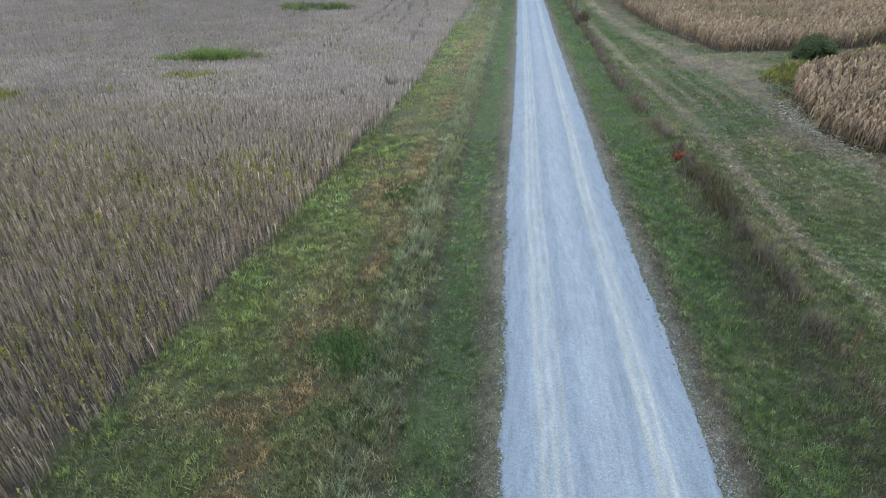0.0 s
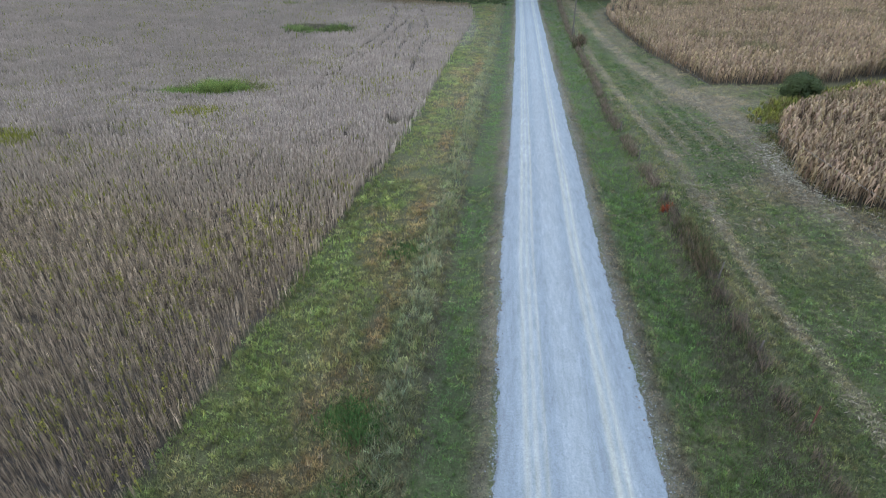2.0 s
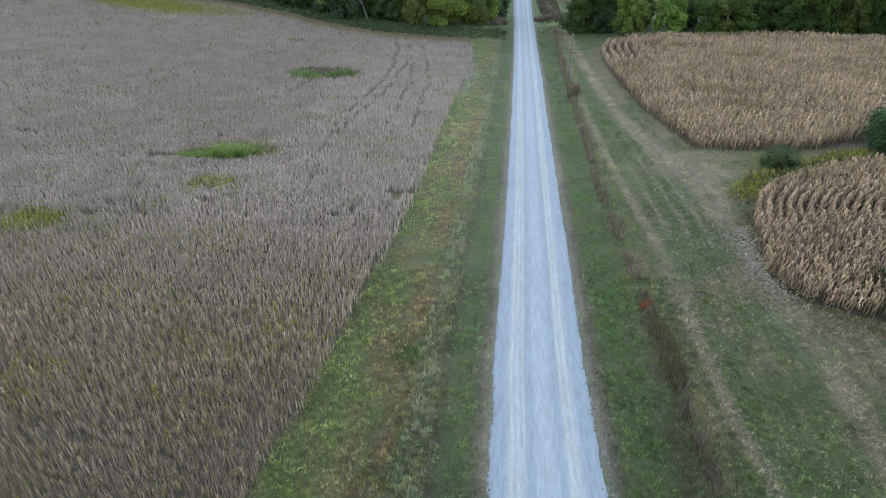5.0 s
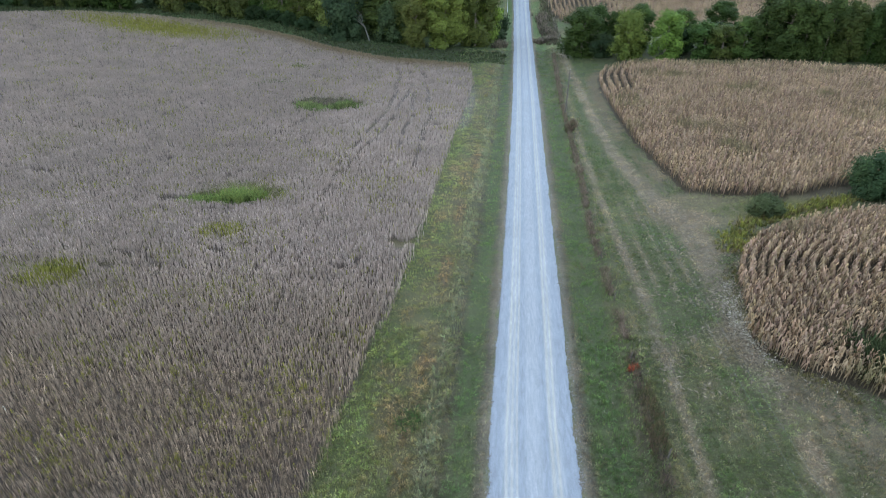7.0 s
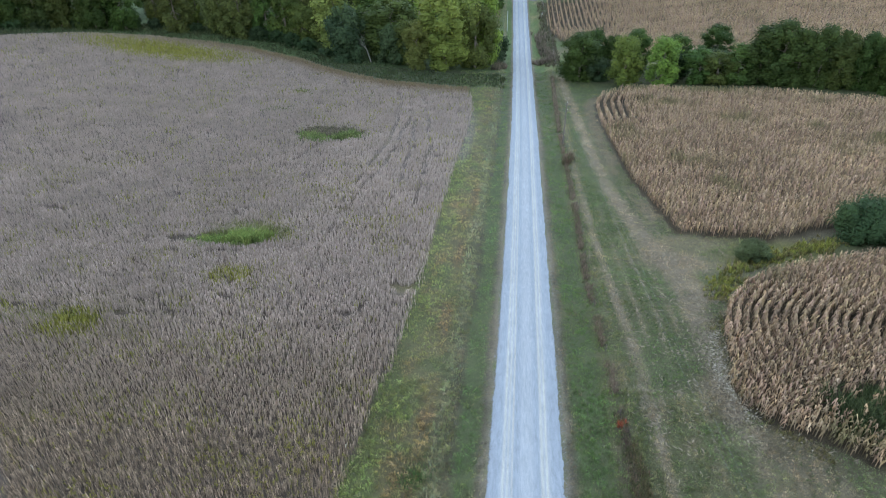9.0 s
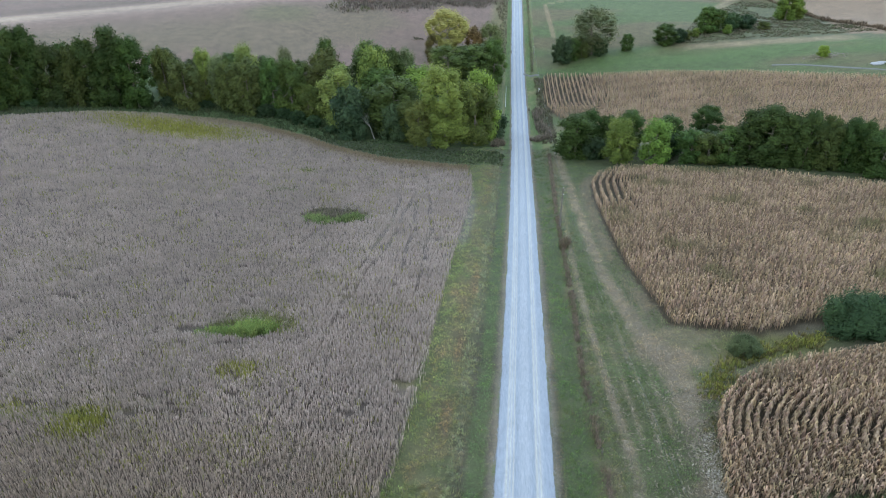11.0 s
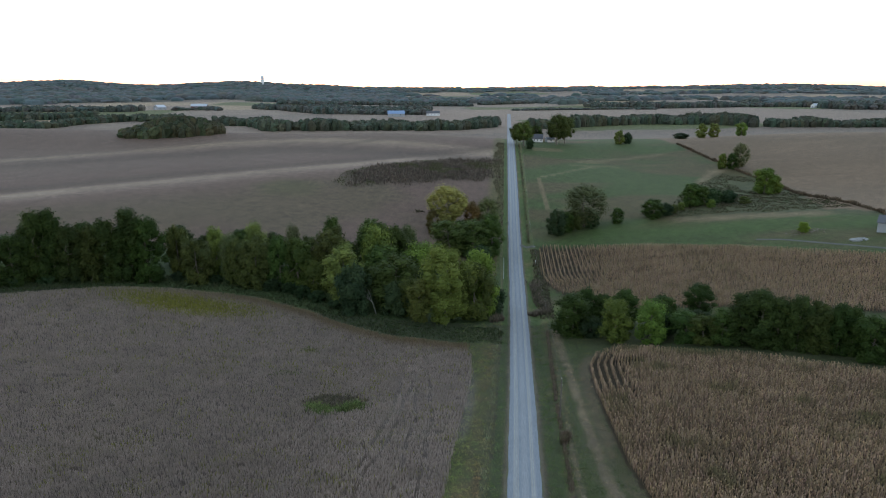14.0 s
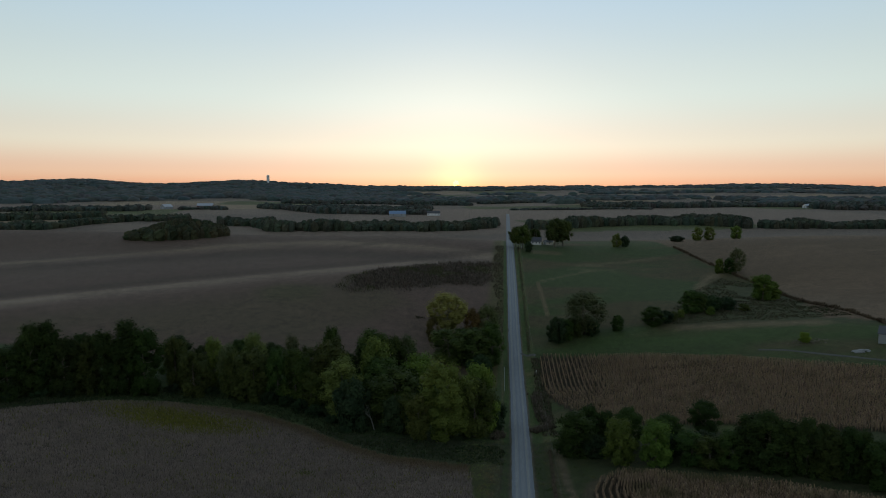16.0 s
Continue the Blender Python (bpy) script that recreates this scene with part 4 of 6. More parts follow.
    stand([(43, 330, 21.5, 10.5, "W"), (38, 327, 11, 5, "O"), (28, 321, 12.0, 5.5, "B"), (33, 324, 10, 4.6, "D"), (47, 327, 8, 3.6, "B"), (60, 330, 7.6, 3.6, "D"), (79, 333, 9.5, 6.2, "D"), (86, 336, 6, 4, "B"), (103, 352, 12, 6, "D"), (108, 354, 10.5, 5.5, "D"),
           (116, 354, 8, 4.6, "B"), (124, 356, 6.5, 4.6, "B"), (96, 344, 4, 2.2, "L"), (112, 345, 4.2, 2.3, "L"), (91, 340, 4.5, 3, "O"), (131, 350, 4, 3, "O"), (154, 384, 14, 7, "L"), (160, 386, 10, 4.5, "L")], 1.0, beside, "")
    stand([(168, 466, 17, 5.5, "W"), (163, 466, 10.5, 4.6, "D"), (156, 467, 10, 3.4, "L"), (47, 578, 25, 9.5, "F"), (55, 586, 23, 8.5, "F"), (17, 560, 20, 8, "F"), (11, 566, 18, 6.5, "F"), (30, 612, 14, 6, "O"), (22, 548, 8, 3.5, "B"), (104, 586, 11.5, 5, "Y"),
           (111, 588, 9, 4.2, "B"), (168, 625, 5, 7, "B"), (189, 632, 12.5, 5.4, "Y"), (200, 632, 12.5, 5.6, "Y"), (228.6, 640, 11.5, 6, "L")], 1.0, beside, "")
    # shrubs beside the corn
    kind("S", "shrub", "rounded green shrub between the corn fields", 21, 4.4, 3.6, DARK, lobes=44, leaves=240, leaf_size=0.13, foot=0.85)
    proto, size = kinds["S"]
    for x, y, h, r, tone in ((32.5, 68.9, 2.4, 1.9, (1.7, 1.3, 1.3)), (48.0, 74.6, 5.2, 3.6, (1, 1.05, 1.0)), (52.5, 75.5, 4.4, 3.2, (0.9, 1.0, 1.0))):
        place(proto, size, x, y, h, r, tone, label="rounded green shrub between the corn fields")


build_trees()


# ---- far woods, one mass of crowns ----
def dome_mass(name, x, y, height, width, colours, label):
    """Far treetops in one mesh: each a small uneven dome, run together into a canopy."""
    n = len(x)
    z = land(x, y)
    a = np.arange(6) * np.pi / 3
    ring = np.stack([np.cos(a), np.sin(a)], 1)
    rows = []
    for rad, up in ((1.0, -0.1), (0.92, 0.45), (0.55, 0.84)):
        wob = rng.uniform(0.75, 1.2, (n, 6))
        rows.append(np.stack([x[:, None] + ring[None, :, 0] * rad * wob * width[:, None], y[:, None] + ring[None, :, 1] * rad * wob * width[:, None],
                              z[:, None] + height[:, None] * up * rng.uniform(0.9, 1.12, (n, 6))], 2))
    top = np.stack([x, y, z + height * rng.uniform(0.95, 1.1, n)], 1)[:, None]
    v = np.concatenate(rows + [top], 1)
    k = np.arange(n)[:, None] * 19
    f = []
    for i in range(6):
        j = (i + 1) % 6
        for b in (0, 6):
            f += [k + [b + i, b + j, b + 6 + j], k + [b + i, b + 6 + j, b + 6 + i]]
        f.append(k + [12 + i, 12 + j, 18])
    c = np.repeat(colours, 19, axis=0) * rng.uniform(0.85, 1.15, (n * 19, 1))
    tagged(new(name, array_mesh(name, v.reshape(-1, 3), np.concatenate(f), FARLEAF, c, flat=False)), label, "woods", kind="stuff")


def wood_colours(n, base, vary=0.27):
    return np.array(base) * rng.uniform(1 - vary, 1 + vary, (n, 1)) * np.stack([rng.uniform(0.82, 1.3, n), np.ones(n), rng.uniform(0.85, 1.1, n)], 1)


def wood_mass(name, label, x, y, height, width, base, per=30, leaf=1.3):
    """A wood seen from afar: uneven domed crowns, each roughened by clumps of leaves."""
    n = len(x)
    z = land(x, y)
    tint = wood_colours(n, base)
    k = 8
    a = np.arange(k) * 2 * np.pi / k
    rows = []
    for rad, up in ((0.85, -0.05), (1.0, 0.42), (0.88, 0.72), (0.5, 0.92)):
        wob = rng.uniform(0.65, 1.25, (n, k))
        rows.append(np.stack([x[:, None] + np.cos(a) * rad * wob * width[:, None], y[:, None] + np.sin(a) * rad * wob * width[:, None], z[:, None] + height[:, None] * (up + rng.uniform(-0.1, 0.06, (n, k)))], 2))
    v = np.concatenate(rows + [np.stack([x, y, z + height * 0.97], 1)[:, None]], 1).reshape(-1, 3)
    at = np.arange(n)[:, None] * (4 * k + 1)
    f = []
    for i in range(k):
        j = (i + 1) % k
        for b in (0, k, 2 * k):
            f += [at + [b + i, b + j, b + k + j], at + [b + i, b + k + j, b + k + i]]
        f.append(at + [3 * k + i, 3 * k + j, 4 * k])
    body = (v, np.concatenate(f), np.repeat(tint * 0.8, 4 * k + 1, axis=0) * rng.uniform(0.72, 1.28, (n * (4 * k + 1), 1)))
    u, a = rng.uniform(-0.2, 1, (n, per)), rng.uniform(0, 2 * np.pi, (n, per))
    s = np.sqrt(np.clip(1 - np.abs(u) ** 2.4, 0, 1)) * rng.uniform(0.85, 1.12, (n, per))
    w, h = width[:, None], height[:, None]
    q = np.stack([x[:, None] + np.cos(a) * s * w, y[:, None] + np.sin(a) * s * w, z[:, None] + h * (0.3 + 0.7 * u) * rng.uniform(0.94, 1.06, (n, per))], 2).reshape(-1, 3)
    nrm = np.stack([np.cos(a) * s, np.sin(a) * s, u + 0.5], 2).reshape(-1, 3) * 0.6 + 0.4 * rng.normal(size=(n * per, 3))
    nrm /= np.linalg.norm(nrm, axis=1)[:, None]
    t1 = np.cross(nrm, rng.normal(size=nrm.shape))
    t1 /= np.linalg.norm(t1, axis=1)[:, None]
    t2 = np.cross(nrm, t1)
    size = leaf * rng.uniform(0.5, 1.3, (n * per, 1))
    c = np.repeat(np.repeat(tint, per, axis=0) * rng.uniform(0.8, 1.25, (n * per, 1)), 3, axis=0)
    cards = np.stack([q - t1 * size, q + t1 * size, q + t2 * size * 1.2], 1).reshape(-1, 3)
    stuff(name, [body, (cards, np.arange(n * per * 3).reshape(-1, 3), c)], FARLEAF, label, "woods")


def along(xs, ys, depth, count):
    """Places scattered over a strip that starts on a line and reaches back from it."""
    seg = np.hypot(np.diff(xs), np.diff(ys))
    at = np.concatenate([[0], np.cumsum(seg)])
    t = rng.uniform(0, at[-1], count)
    return np.interp(t, at, xs) + rng.normal(0, 2, count), np.interp(t, at, ys) + depth * rng.random(count) ** 1.3 + rng.normal(0, 2, count)


def build_far_woods():
    # base colours turn paler and bluer with distance: haze put into them
    # grove on the left rise
    n = 340
    a, r = rng.uniform(0, 2 * np.pi, n), np.sqrt(rng.random(n))
    gx = -316 + 44 * r * np.cos(a)
    gy = 578 + 0.25 * (gx + 316) + 22 * r * np.sin(a)
    wood_mass("grove", "dark grove of broadleaf trees on the rise", gx, gy, rng.uniform(10.5, 15.5, n) * (1.08 - 0.5 * r**2.5) * (0.72 + 0.38 * smooth(-350, -312, gx)), rng.uniform(2.8, 5.4, n), (0.08, 0.092, 0.048), 34, 0.7)
    # the woods behind the rise, on both sides of the road
    bands = (([-760, -640, -622, -601, -568, -520], [760, 800, 834, 932, 953, 960], 40, 170, 11), ([-800, -726, -697], [880, 938, 991], 60, 70, 13), ([-430, -366, -317, -250, -187, -101, -60, -12], [900, 885, 825, 835, 845, 850, 860, 915], 50, 330, 13),
             ([36, 59, 88], [886, 886, 892], 20, 26, 13), ([91, 151, 210, 289, 322, 345], [903, 940, 959, 957, 936, 900], 45, 210, 15), ([362, 405, 440], [906, 902, 900], 30, 60, 13), ([446, 474, 520, 620, 720], [890, 897, 895, 890, 880], 30, 110, 11))
    x, y, h = [], [], []
    for xs, ys, depth, count, tall in bands:
        count = int(count * 2.3)
        bx, by = along(xs, ys, depth, count)
        x.append(bx)
        y.append(by)
        h.append(tall * rng.uniform(0.72, 1.02, count) * (0.7 + 0.55 * value_noise(bx, by, 32, 178)))
    x, y, h = np.concatenate(x), np.concatenate(y), np.concatenate(h)
    wood_mass("far_wood", "long dark wood behind the fields", x, y, h, rng.uniform(3.0, 6.4, len(x)), (0.088, 0.11, 0.075), 26, 0.9)
    # tree lines and copses beyond
    bands = (([203, 320, 458, 535], [1640, 1490, 1528, 1573], 60, 190, 15), ([535, 664, 715], [1573, 1579, 1525], 60, 110, 14), ([690, 768, 860, 950], [1385, 1387, 1390, 1390], 130, 190, 17), ([-560, -466, -358, -289, -212, -149], [1380, 1313, 1200, 1190, 1185, 1185], 45, 240, 13))
    bands += (([-420, -330, -250, -160], [1330, 1300, 1310, 1330], 40, 110, 13), ([-72, 90, 252], [1832, 1898, 1903], 26, 130, 9), ([290, 400], [1690, 1690], 40, 60, 11), ([-700, -640, -600], [1290, 1310, 1296], 14, 20, 9), ([-1000, -880, -760], [1150, 1180, 1220], 60, 120, 13), ([20, 200, 330], [1420, 1440, 1450], 8, 60, 6), ([-600, -420, -240, -90], [1650, 1700, 1720, 1740], 60, 190, 12))
    x, y, h = [], [], []
    for xs, ys, depth, count, tall in bands:
        bx, by = along(xs, ys, depth, count * 2)
        x.append(bx)
        y.append(by)
        h.append(tall * rng.uniform(0.65, 1.0, count * 2) * (0.7 + 0.55 * value_noise(bx, by, 45, 178)))
    x, y, h = np.concatenate(x), np.concatenate(y), np.concatenate(h)
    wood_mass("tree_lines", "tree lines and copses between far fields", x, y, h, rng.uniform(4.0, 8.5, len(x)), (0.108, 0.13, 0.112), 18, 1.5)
    # woods over the country to the horizon: crowns run together, haze in the colour
    n = 9500
    rr, aa = 1750 * np.exp(rng.uniform(0, math.log(4350 / 1750), n)), rng.uniform(-0.86, 0.76, n)
    x, y = rr * np.sin(aa), rr * np.cos(aa)
    k = (far_woods(x, y) > 0.5) & (np.abs(x - road_x(y)) > 16)
    x, y, rr = x[k], y[k], rr[k]
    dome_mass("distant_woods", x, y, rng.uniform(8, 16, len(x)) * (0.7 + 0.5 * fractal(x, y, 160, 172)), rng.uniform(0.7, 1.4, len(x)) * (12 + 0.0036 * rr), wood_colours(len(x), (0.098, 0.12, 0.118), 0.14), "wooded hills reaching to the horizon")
    ridge = 1400
    a = rng.uniform(-0.85, 0.75, ridge)
    r = rng.uniform(3700, 4150, ridge)
    x, y = r * np.sin(a), r * np.cos(a)
    # bluest of all, haze put into the colour
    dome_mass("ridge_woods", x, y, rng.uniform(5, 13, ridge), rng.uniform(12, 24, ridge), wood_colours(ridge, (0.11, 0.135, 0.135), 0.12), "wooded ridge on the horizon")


build_far_woods()


# ---- beans: dry stalks ----
def pods(base, height, width, colours, count):
    """Small side leaves and pods up a stalk, one triangle each."""
    out = []
    n = len(base)
    for k in range(count):
        a = rng.uniform(0, 2 * np.pi, n)
        way = np.stack([np.cos(a), np.sin(a), np.zeros(n)], 1)
        z = height * (0.3 + 0.62 * (k + rng.random(n)) / count)
        p = base + np.stack([np.zeros(n), np.zeros(n), z], 1)
        l = (width * rng.uniform(1.2, 2.6, n))[:, None]
        up = np.array([0, 0, 1.0])
        v = np.stack([p, p + way * l - up * l * 0.2, p + way * l * 0.6 + up * l * 1.1], 1).reshape(-1, 3)
        out.append((v, np.arange(n * 3).reshape(-1, 3), np.repeat(colours * rng.uniform(0.8, 1.3, (n, 1)), 3, axis=0)))
    return out


def strokes(base, height, width, lean, colours):
    """Whole small plants seen from afar: an upright ragged card, narrow at the foot, two triangles each."""
    n = len(base)
    a, b = rng.uniform(0, 2 * np.pi, n), rng.uniform(0, 2 * np.pi, n)
    side = np.stack([np.cos(a), np.sin(a), np.zeros(n)], 1) * np.broadcast_to(width, n)[:, None]
    top = base + np.stack([np.cos(b) * lean * height, np.sin(b) * lean * height, height], 1)
    drop = np.zeros((n, 3))
    drop[:, 2] = height * rng.uniform(0.05, 0.4, n)
    v = np.stack([base - side * 0.2, base + side * 0.2, top + side * 0.5 - drop, top - side * 0.4], 1).reshape(-1, 3)
    k = np.arange(n)[:, None] * 4
    # shade among the plants put into the colour: dark foot, pale top
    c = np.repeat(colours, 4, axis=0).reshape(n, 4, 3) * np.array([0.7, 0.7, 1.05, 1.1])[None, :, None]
    return v, np.concatenate([k + [0, 1, 2], k + [0, 2, 3]]), c.reshape(-1, 3)


def bare_spots(x, y):
    """Where weeds or water have kept the beans away."""
    wob = 0.7 + 0.6 * fractal(x, y, 3.0, 54)
    return (np.hypot((x + 36.3) / 5.0, (y - 71.6) / 2.4) < wob) | (np.hypot((x + 43.2) / 2.4, (y - 70.6) / 1.1) < wob) | (np.hypot((x + 36.0) / 6.8, (y - 124.5) / 4.6) < wob)


def build_beans():
    pieces = []
    for y0, y1, density, wide, style in ((4, 22, 54, 0.018, 2), (22, 34, 46, 0.023, 2), (34, 48, 60, 0.06, 0), (48, 70, 46, 0.075, 0), (70, 100, 30, 0.095, 0), (100, 145, 18, 0.13, 0), (145, 214, 11, 0.19, 0)):
        fade = 0.12 * (y1 - y0)
        x, y = scatter(-0.95 * y1 - 12, -5, y0 - fade, y1 + fade, density, lambda x, y: in_soy(x, y) & (x > -0.95 * y - 10))
        k = rng.random(len(x)) < np.minimum(np.clip((y - y0 + fade) / (2 * fade), 0, 1) if y0 > 10 else 1.0, np.clip((y1 + fade - y) / (2 * fade), 0, 1))
        x, y = x[k], y[k]
        pitch = 0.76
        x = np.round((x - 0.03 * y) / pitch) * pitch + 0.03 * y + rng.normal(0, pitch * (0.34 if y0 < 34 else 0.29 if y0 < 70 else 0.3), len(x))
        missing = value_noise(x / 1.3, y / 0.7, 1.0, 60) * 0.6 + value_noise(x, y, 3.5, 61) * 0.4 < (0.14 if y0 < 48 else 0.22)
        k = ~bare_spots(x, y) & ~missing & ~(tramlines(x, y) & (rng.random(len(x)) < np.interp(y, [50, 80], [0.6, 0.88])))
        x, y = x[k], y[k]
        n = len(x)
        leafy = 0.1 * smooth(0.5, 0.72, fractal(x, y, 5, 52)) + np.interp(y, [20, 60], [0.035, 0.012])
        leafy = leafy + 0.5 * smooth(1.0, 0.4, np.hypot((x + 32.5) / 4, (y - 60.5) / 3.2)) + 0.35 * smooth(1.0, 0.5, np.hypot((x + 31) / 4, (y - 72.5) / 2.6))
        leafy = leafy + 0.6 * smooth(1.0, 0.4, np.hypot((x + 44) / 4.5, (y - 46.8) / 2.6)) + 0.5 * smooth(1.0, 0.5, np.abs(y - 49.2) / 1.9) * smooth(-35, -42, x) * smooth(0.35, 0.6, fractal(x, y, 4, 57))
        leafy = leafy + 0.9 * smooth(1.0, 0.2, np.hypot((x + 109) / 40, (y - 195 + 0.08 * (x + 109)) / 14))
        leafy = rng.random(n) < leafy
        tone = (0.88 + 0.24 * fractal(x, y, 6, 55)) * np.exp(rng.normal(0, 0.42 if y0 < 34 else 0.2 if y0 < 60 else 0.14 if y0 < 100 else 0.08, n))
        c = (np.array([0.335, 0.252, 0.184]) + smooth(25, 60, y)[:, None] * np.array([0.01, 0.022, 0.046])) * tone[:, None] * np.interp(y, [12, 40, 60, 130], [0.92, 1.26, 1.4, 1.26])[:, None]
        c = np.where(leafy[:, None], np.array([0.27, 0.255, 0.055]) * rng.uniform(0.7, 1.4, (n, 1)), c)
        c = blend(c, np.array([0.24, 0.17, 0.085]), smooth(10, 2, soy_north(x) - y) * smooth(-150, -80, x) * 0.8)
        c = c * (1 + 0.2 * smooth(-50, -15, x) * smooth(180, 120, y))[:, None]
        foot = on_ground(x, y, -0.03)
        h = rng.uniform(0.66, 1.0, n) * (0.86 + 0.28 * fractal(x, y, 10, 53))
        if not style:
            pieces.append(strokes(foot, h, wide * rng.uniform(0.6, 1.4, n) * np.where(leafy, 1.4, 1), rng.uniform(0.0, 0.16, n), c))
            continue
        for s in range(style):
            at = foot + np.stack([rng.normal(0, 0.03, n), rng.normal(0, 0.03, n), np.zeros(n)], 1)
            hs = h * rng.uniform(0.75, 1.08, n)
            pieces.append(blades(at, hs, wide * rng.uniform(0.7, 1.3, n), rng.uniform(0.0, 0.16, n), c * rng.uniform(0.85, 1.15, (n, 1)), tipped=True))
            pieces += pods(at, hs, np.full(n, wide * 1.15) * np.where(leafy, 2.2, 1), c * np.array([1.0, 0.98, 0.9]), 2)
    stuff("bean_stalks", pieces, STALK, "dry grey-brown soybean stalks with a few yellow leaves", "crop")


build_beans()


# ---- corn ----
def corn_rows(inside, x0, x1, y0, y1, spacing, step, bend):
    """Feet of corn plants in rows; bend moves a row sideways along its way."""
    i, j = np.meshgrid(np.arange(x0, x1, spacing), np.arange(y0, y1, step))
    x, y = i.ravel(), j.ravel()
    x, y = bend(x, y)
    x = x + rng.normal(0, 0.05, len(x))
    y = y + rng.normal(0, step * 0.25, len(y))
    k = inside(x, y) & (rng.random(len(x)) < 0.94)
    return x[k], y[k]


def corn_plants(x, y, leaves, wide, tall=2.25, low=0.55, high=1.3, weedy=0.7):
    n = len(x)
    pieces = []
    h = tall * rng.uniform(0.82, 1.1, n) * (0.88 + 0.24 * fractal(x, y, 10, 121))
    foot = on_ground(x, y, -0.05)
    tan = np.array([0.475, 0.33, 0.212]) * rng.uniform(low, high, (n, 1)) * np.stack([np.ones(n), rng.uniform(0.92, 1.06, n), rng.uniform(0.85, 1.1, n)], 1)
    tan = tan * (0.8 + 0.4 * fractal(x * 0.35, y, 5, 123))[:, None]
    green = smooth(0.58, 0.8, fractal(x, y, 9, 122)) * weedy
    tan = tan * (1 - green[:, None]) + np.array([0.16, 0.165, 0.06]) * green[:, None]
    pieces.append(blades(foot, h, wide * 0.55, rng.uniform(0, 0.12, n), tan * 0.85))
    for s in range(leaves):
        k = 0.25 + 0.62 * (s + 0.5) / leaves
        turn = rng.uniform(0, 2 * np.pi, n)
        start = foot + np.stack([np.zeros(n), np.zeros(n), h * k], 1)
        rise = rng.uniform(0.22, 0.42, n) * (1.15 - 0.4 * k)
        out = rng.uniform(0.2, 0.42, n)
        way = np.stack([np.cos(turn), np.sin(turn), np.zeros(n)], 1)
        side = np.stack([-np.sin(turn), np.cos(turn), np.zeros(n)], 1)
        up = np.array([0, 0, 1.0])
        w = (wide * rng.uniform(0.7, 1.3, n))[:, None]
        mid = start + way * out[:, None] * 0.55 + up * rise[:, None]
        tip = start + way * out[:, None] * 1.25 - up * rng.uniform(0.0, 0.5, n)[:, None]
        v = np.stack([start - side * w * 0.3, start + side * w * 0.3, mid - side * w * 0.5, mid + side * w * 0.5, tip], 1).reshape(-1, 3)
        i = np.arange(n)[:, None] * 5
        f = np.concatenate([i + [0, 1, 3], i + [0, 3, 2], i + [2, 3, 4]])
        # leaves darker down the stalk: shade within the rows put into the colour
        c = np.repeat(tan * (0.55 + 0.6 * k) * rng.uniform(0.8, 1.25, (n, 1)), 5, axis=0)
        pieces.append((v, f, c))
    return pieces


def build_corn():
    # the near patch: rows bend round its corner
    cx, cy = CORN_CENTRE
    rr, aa = [], []
    for r in np.arange(4.0, CORN_RADIUS, 0.86):
        a = np.arange(0, 2 * np.pi, 0.28 / r)
        rr.append(np.full(len(a), r))
        aa.append(a)
    r, a = np.concatenate(rr), np.concatenate(aa)
    r = r + rng.normal(0, 0.05, len(r))
    a = np.where(a > np.pi, a - 2 * np.pi, a)
    r = r * corn_rim(cx + np.cos(a), cy + np.sin(a)) / CORN_RADIUS
    x, y = cx + r * np.cos(a), cy + r * np.sin(a)
    weeds = smooth(5.5, 2.5, np.hypot(x - 32.5, (y - 39.5) * 1.2))
    k = in_near_corn(x, y) & (rng.random(len(x)) > weeds * 0.75) & (x < 78)
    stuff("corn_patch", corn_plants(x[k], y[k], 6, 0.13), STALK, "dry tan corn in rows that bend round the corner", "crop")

    def follow(x, y):
        return x + (south_corn_west(y) - 22.8) * smooth(48, 26, x), y

    x, y = corn_rows(in_south_corn, 20, 100, 72, 172, 0.86, 0.34, follow)
    gap = (np.floor((x - (south_corn_west(y) - 22.8) * smooth(48, 26, x) - 20) / 0.86 + 0.5) % 2 > 0.5) & (rng.random(len(x)) < smooth(36, 29, x) * smooth(125, 142, y))
    x, y = x[~gap], y[~gap]
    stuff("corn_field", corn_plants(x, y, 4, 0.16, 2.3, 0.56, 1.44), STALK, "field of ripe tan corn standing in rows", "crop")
    swing = lambda x, y: (x + 12 * smooth(262, 215, y) * smooth(50, 20, x), y)
    x, y = corn_rows(in_north_corn, 4, 170, 160, 305, 0.9, 0.62, swing)
    gap = (np.floor((x - 12 * smooth(262, 215, y) * smooth(50, 20, x) - 4) / 0.9 + 0.5) % 2 > 0.5) & (rng.random(len(x)) < 0.9 * smooth(52, 30, x))
    x, y = x[~gap], y[~gap]
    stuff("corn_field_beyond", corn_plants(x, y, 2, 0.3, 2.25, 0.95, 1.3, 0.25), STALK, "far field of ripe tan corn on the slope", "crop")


build_corn()


# ---- grass and weeds ----
def grass_here(x, y):
    d = np.abs(x - road_x(y))
    return (d > 3.15) & ~in_soy(x, y) & ~in_near_corn(x, y) & ~in_south_corn(x, y)


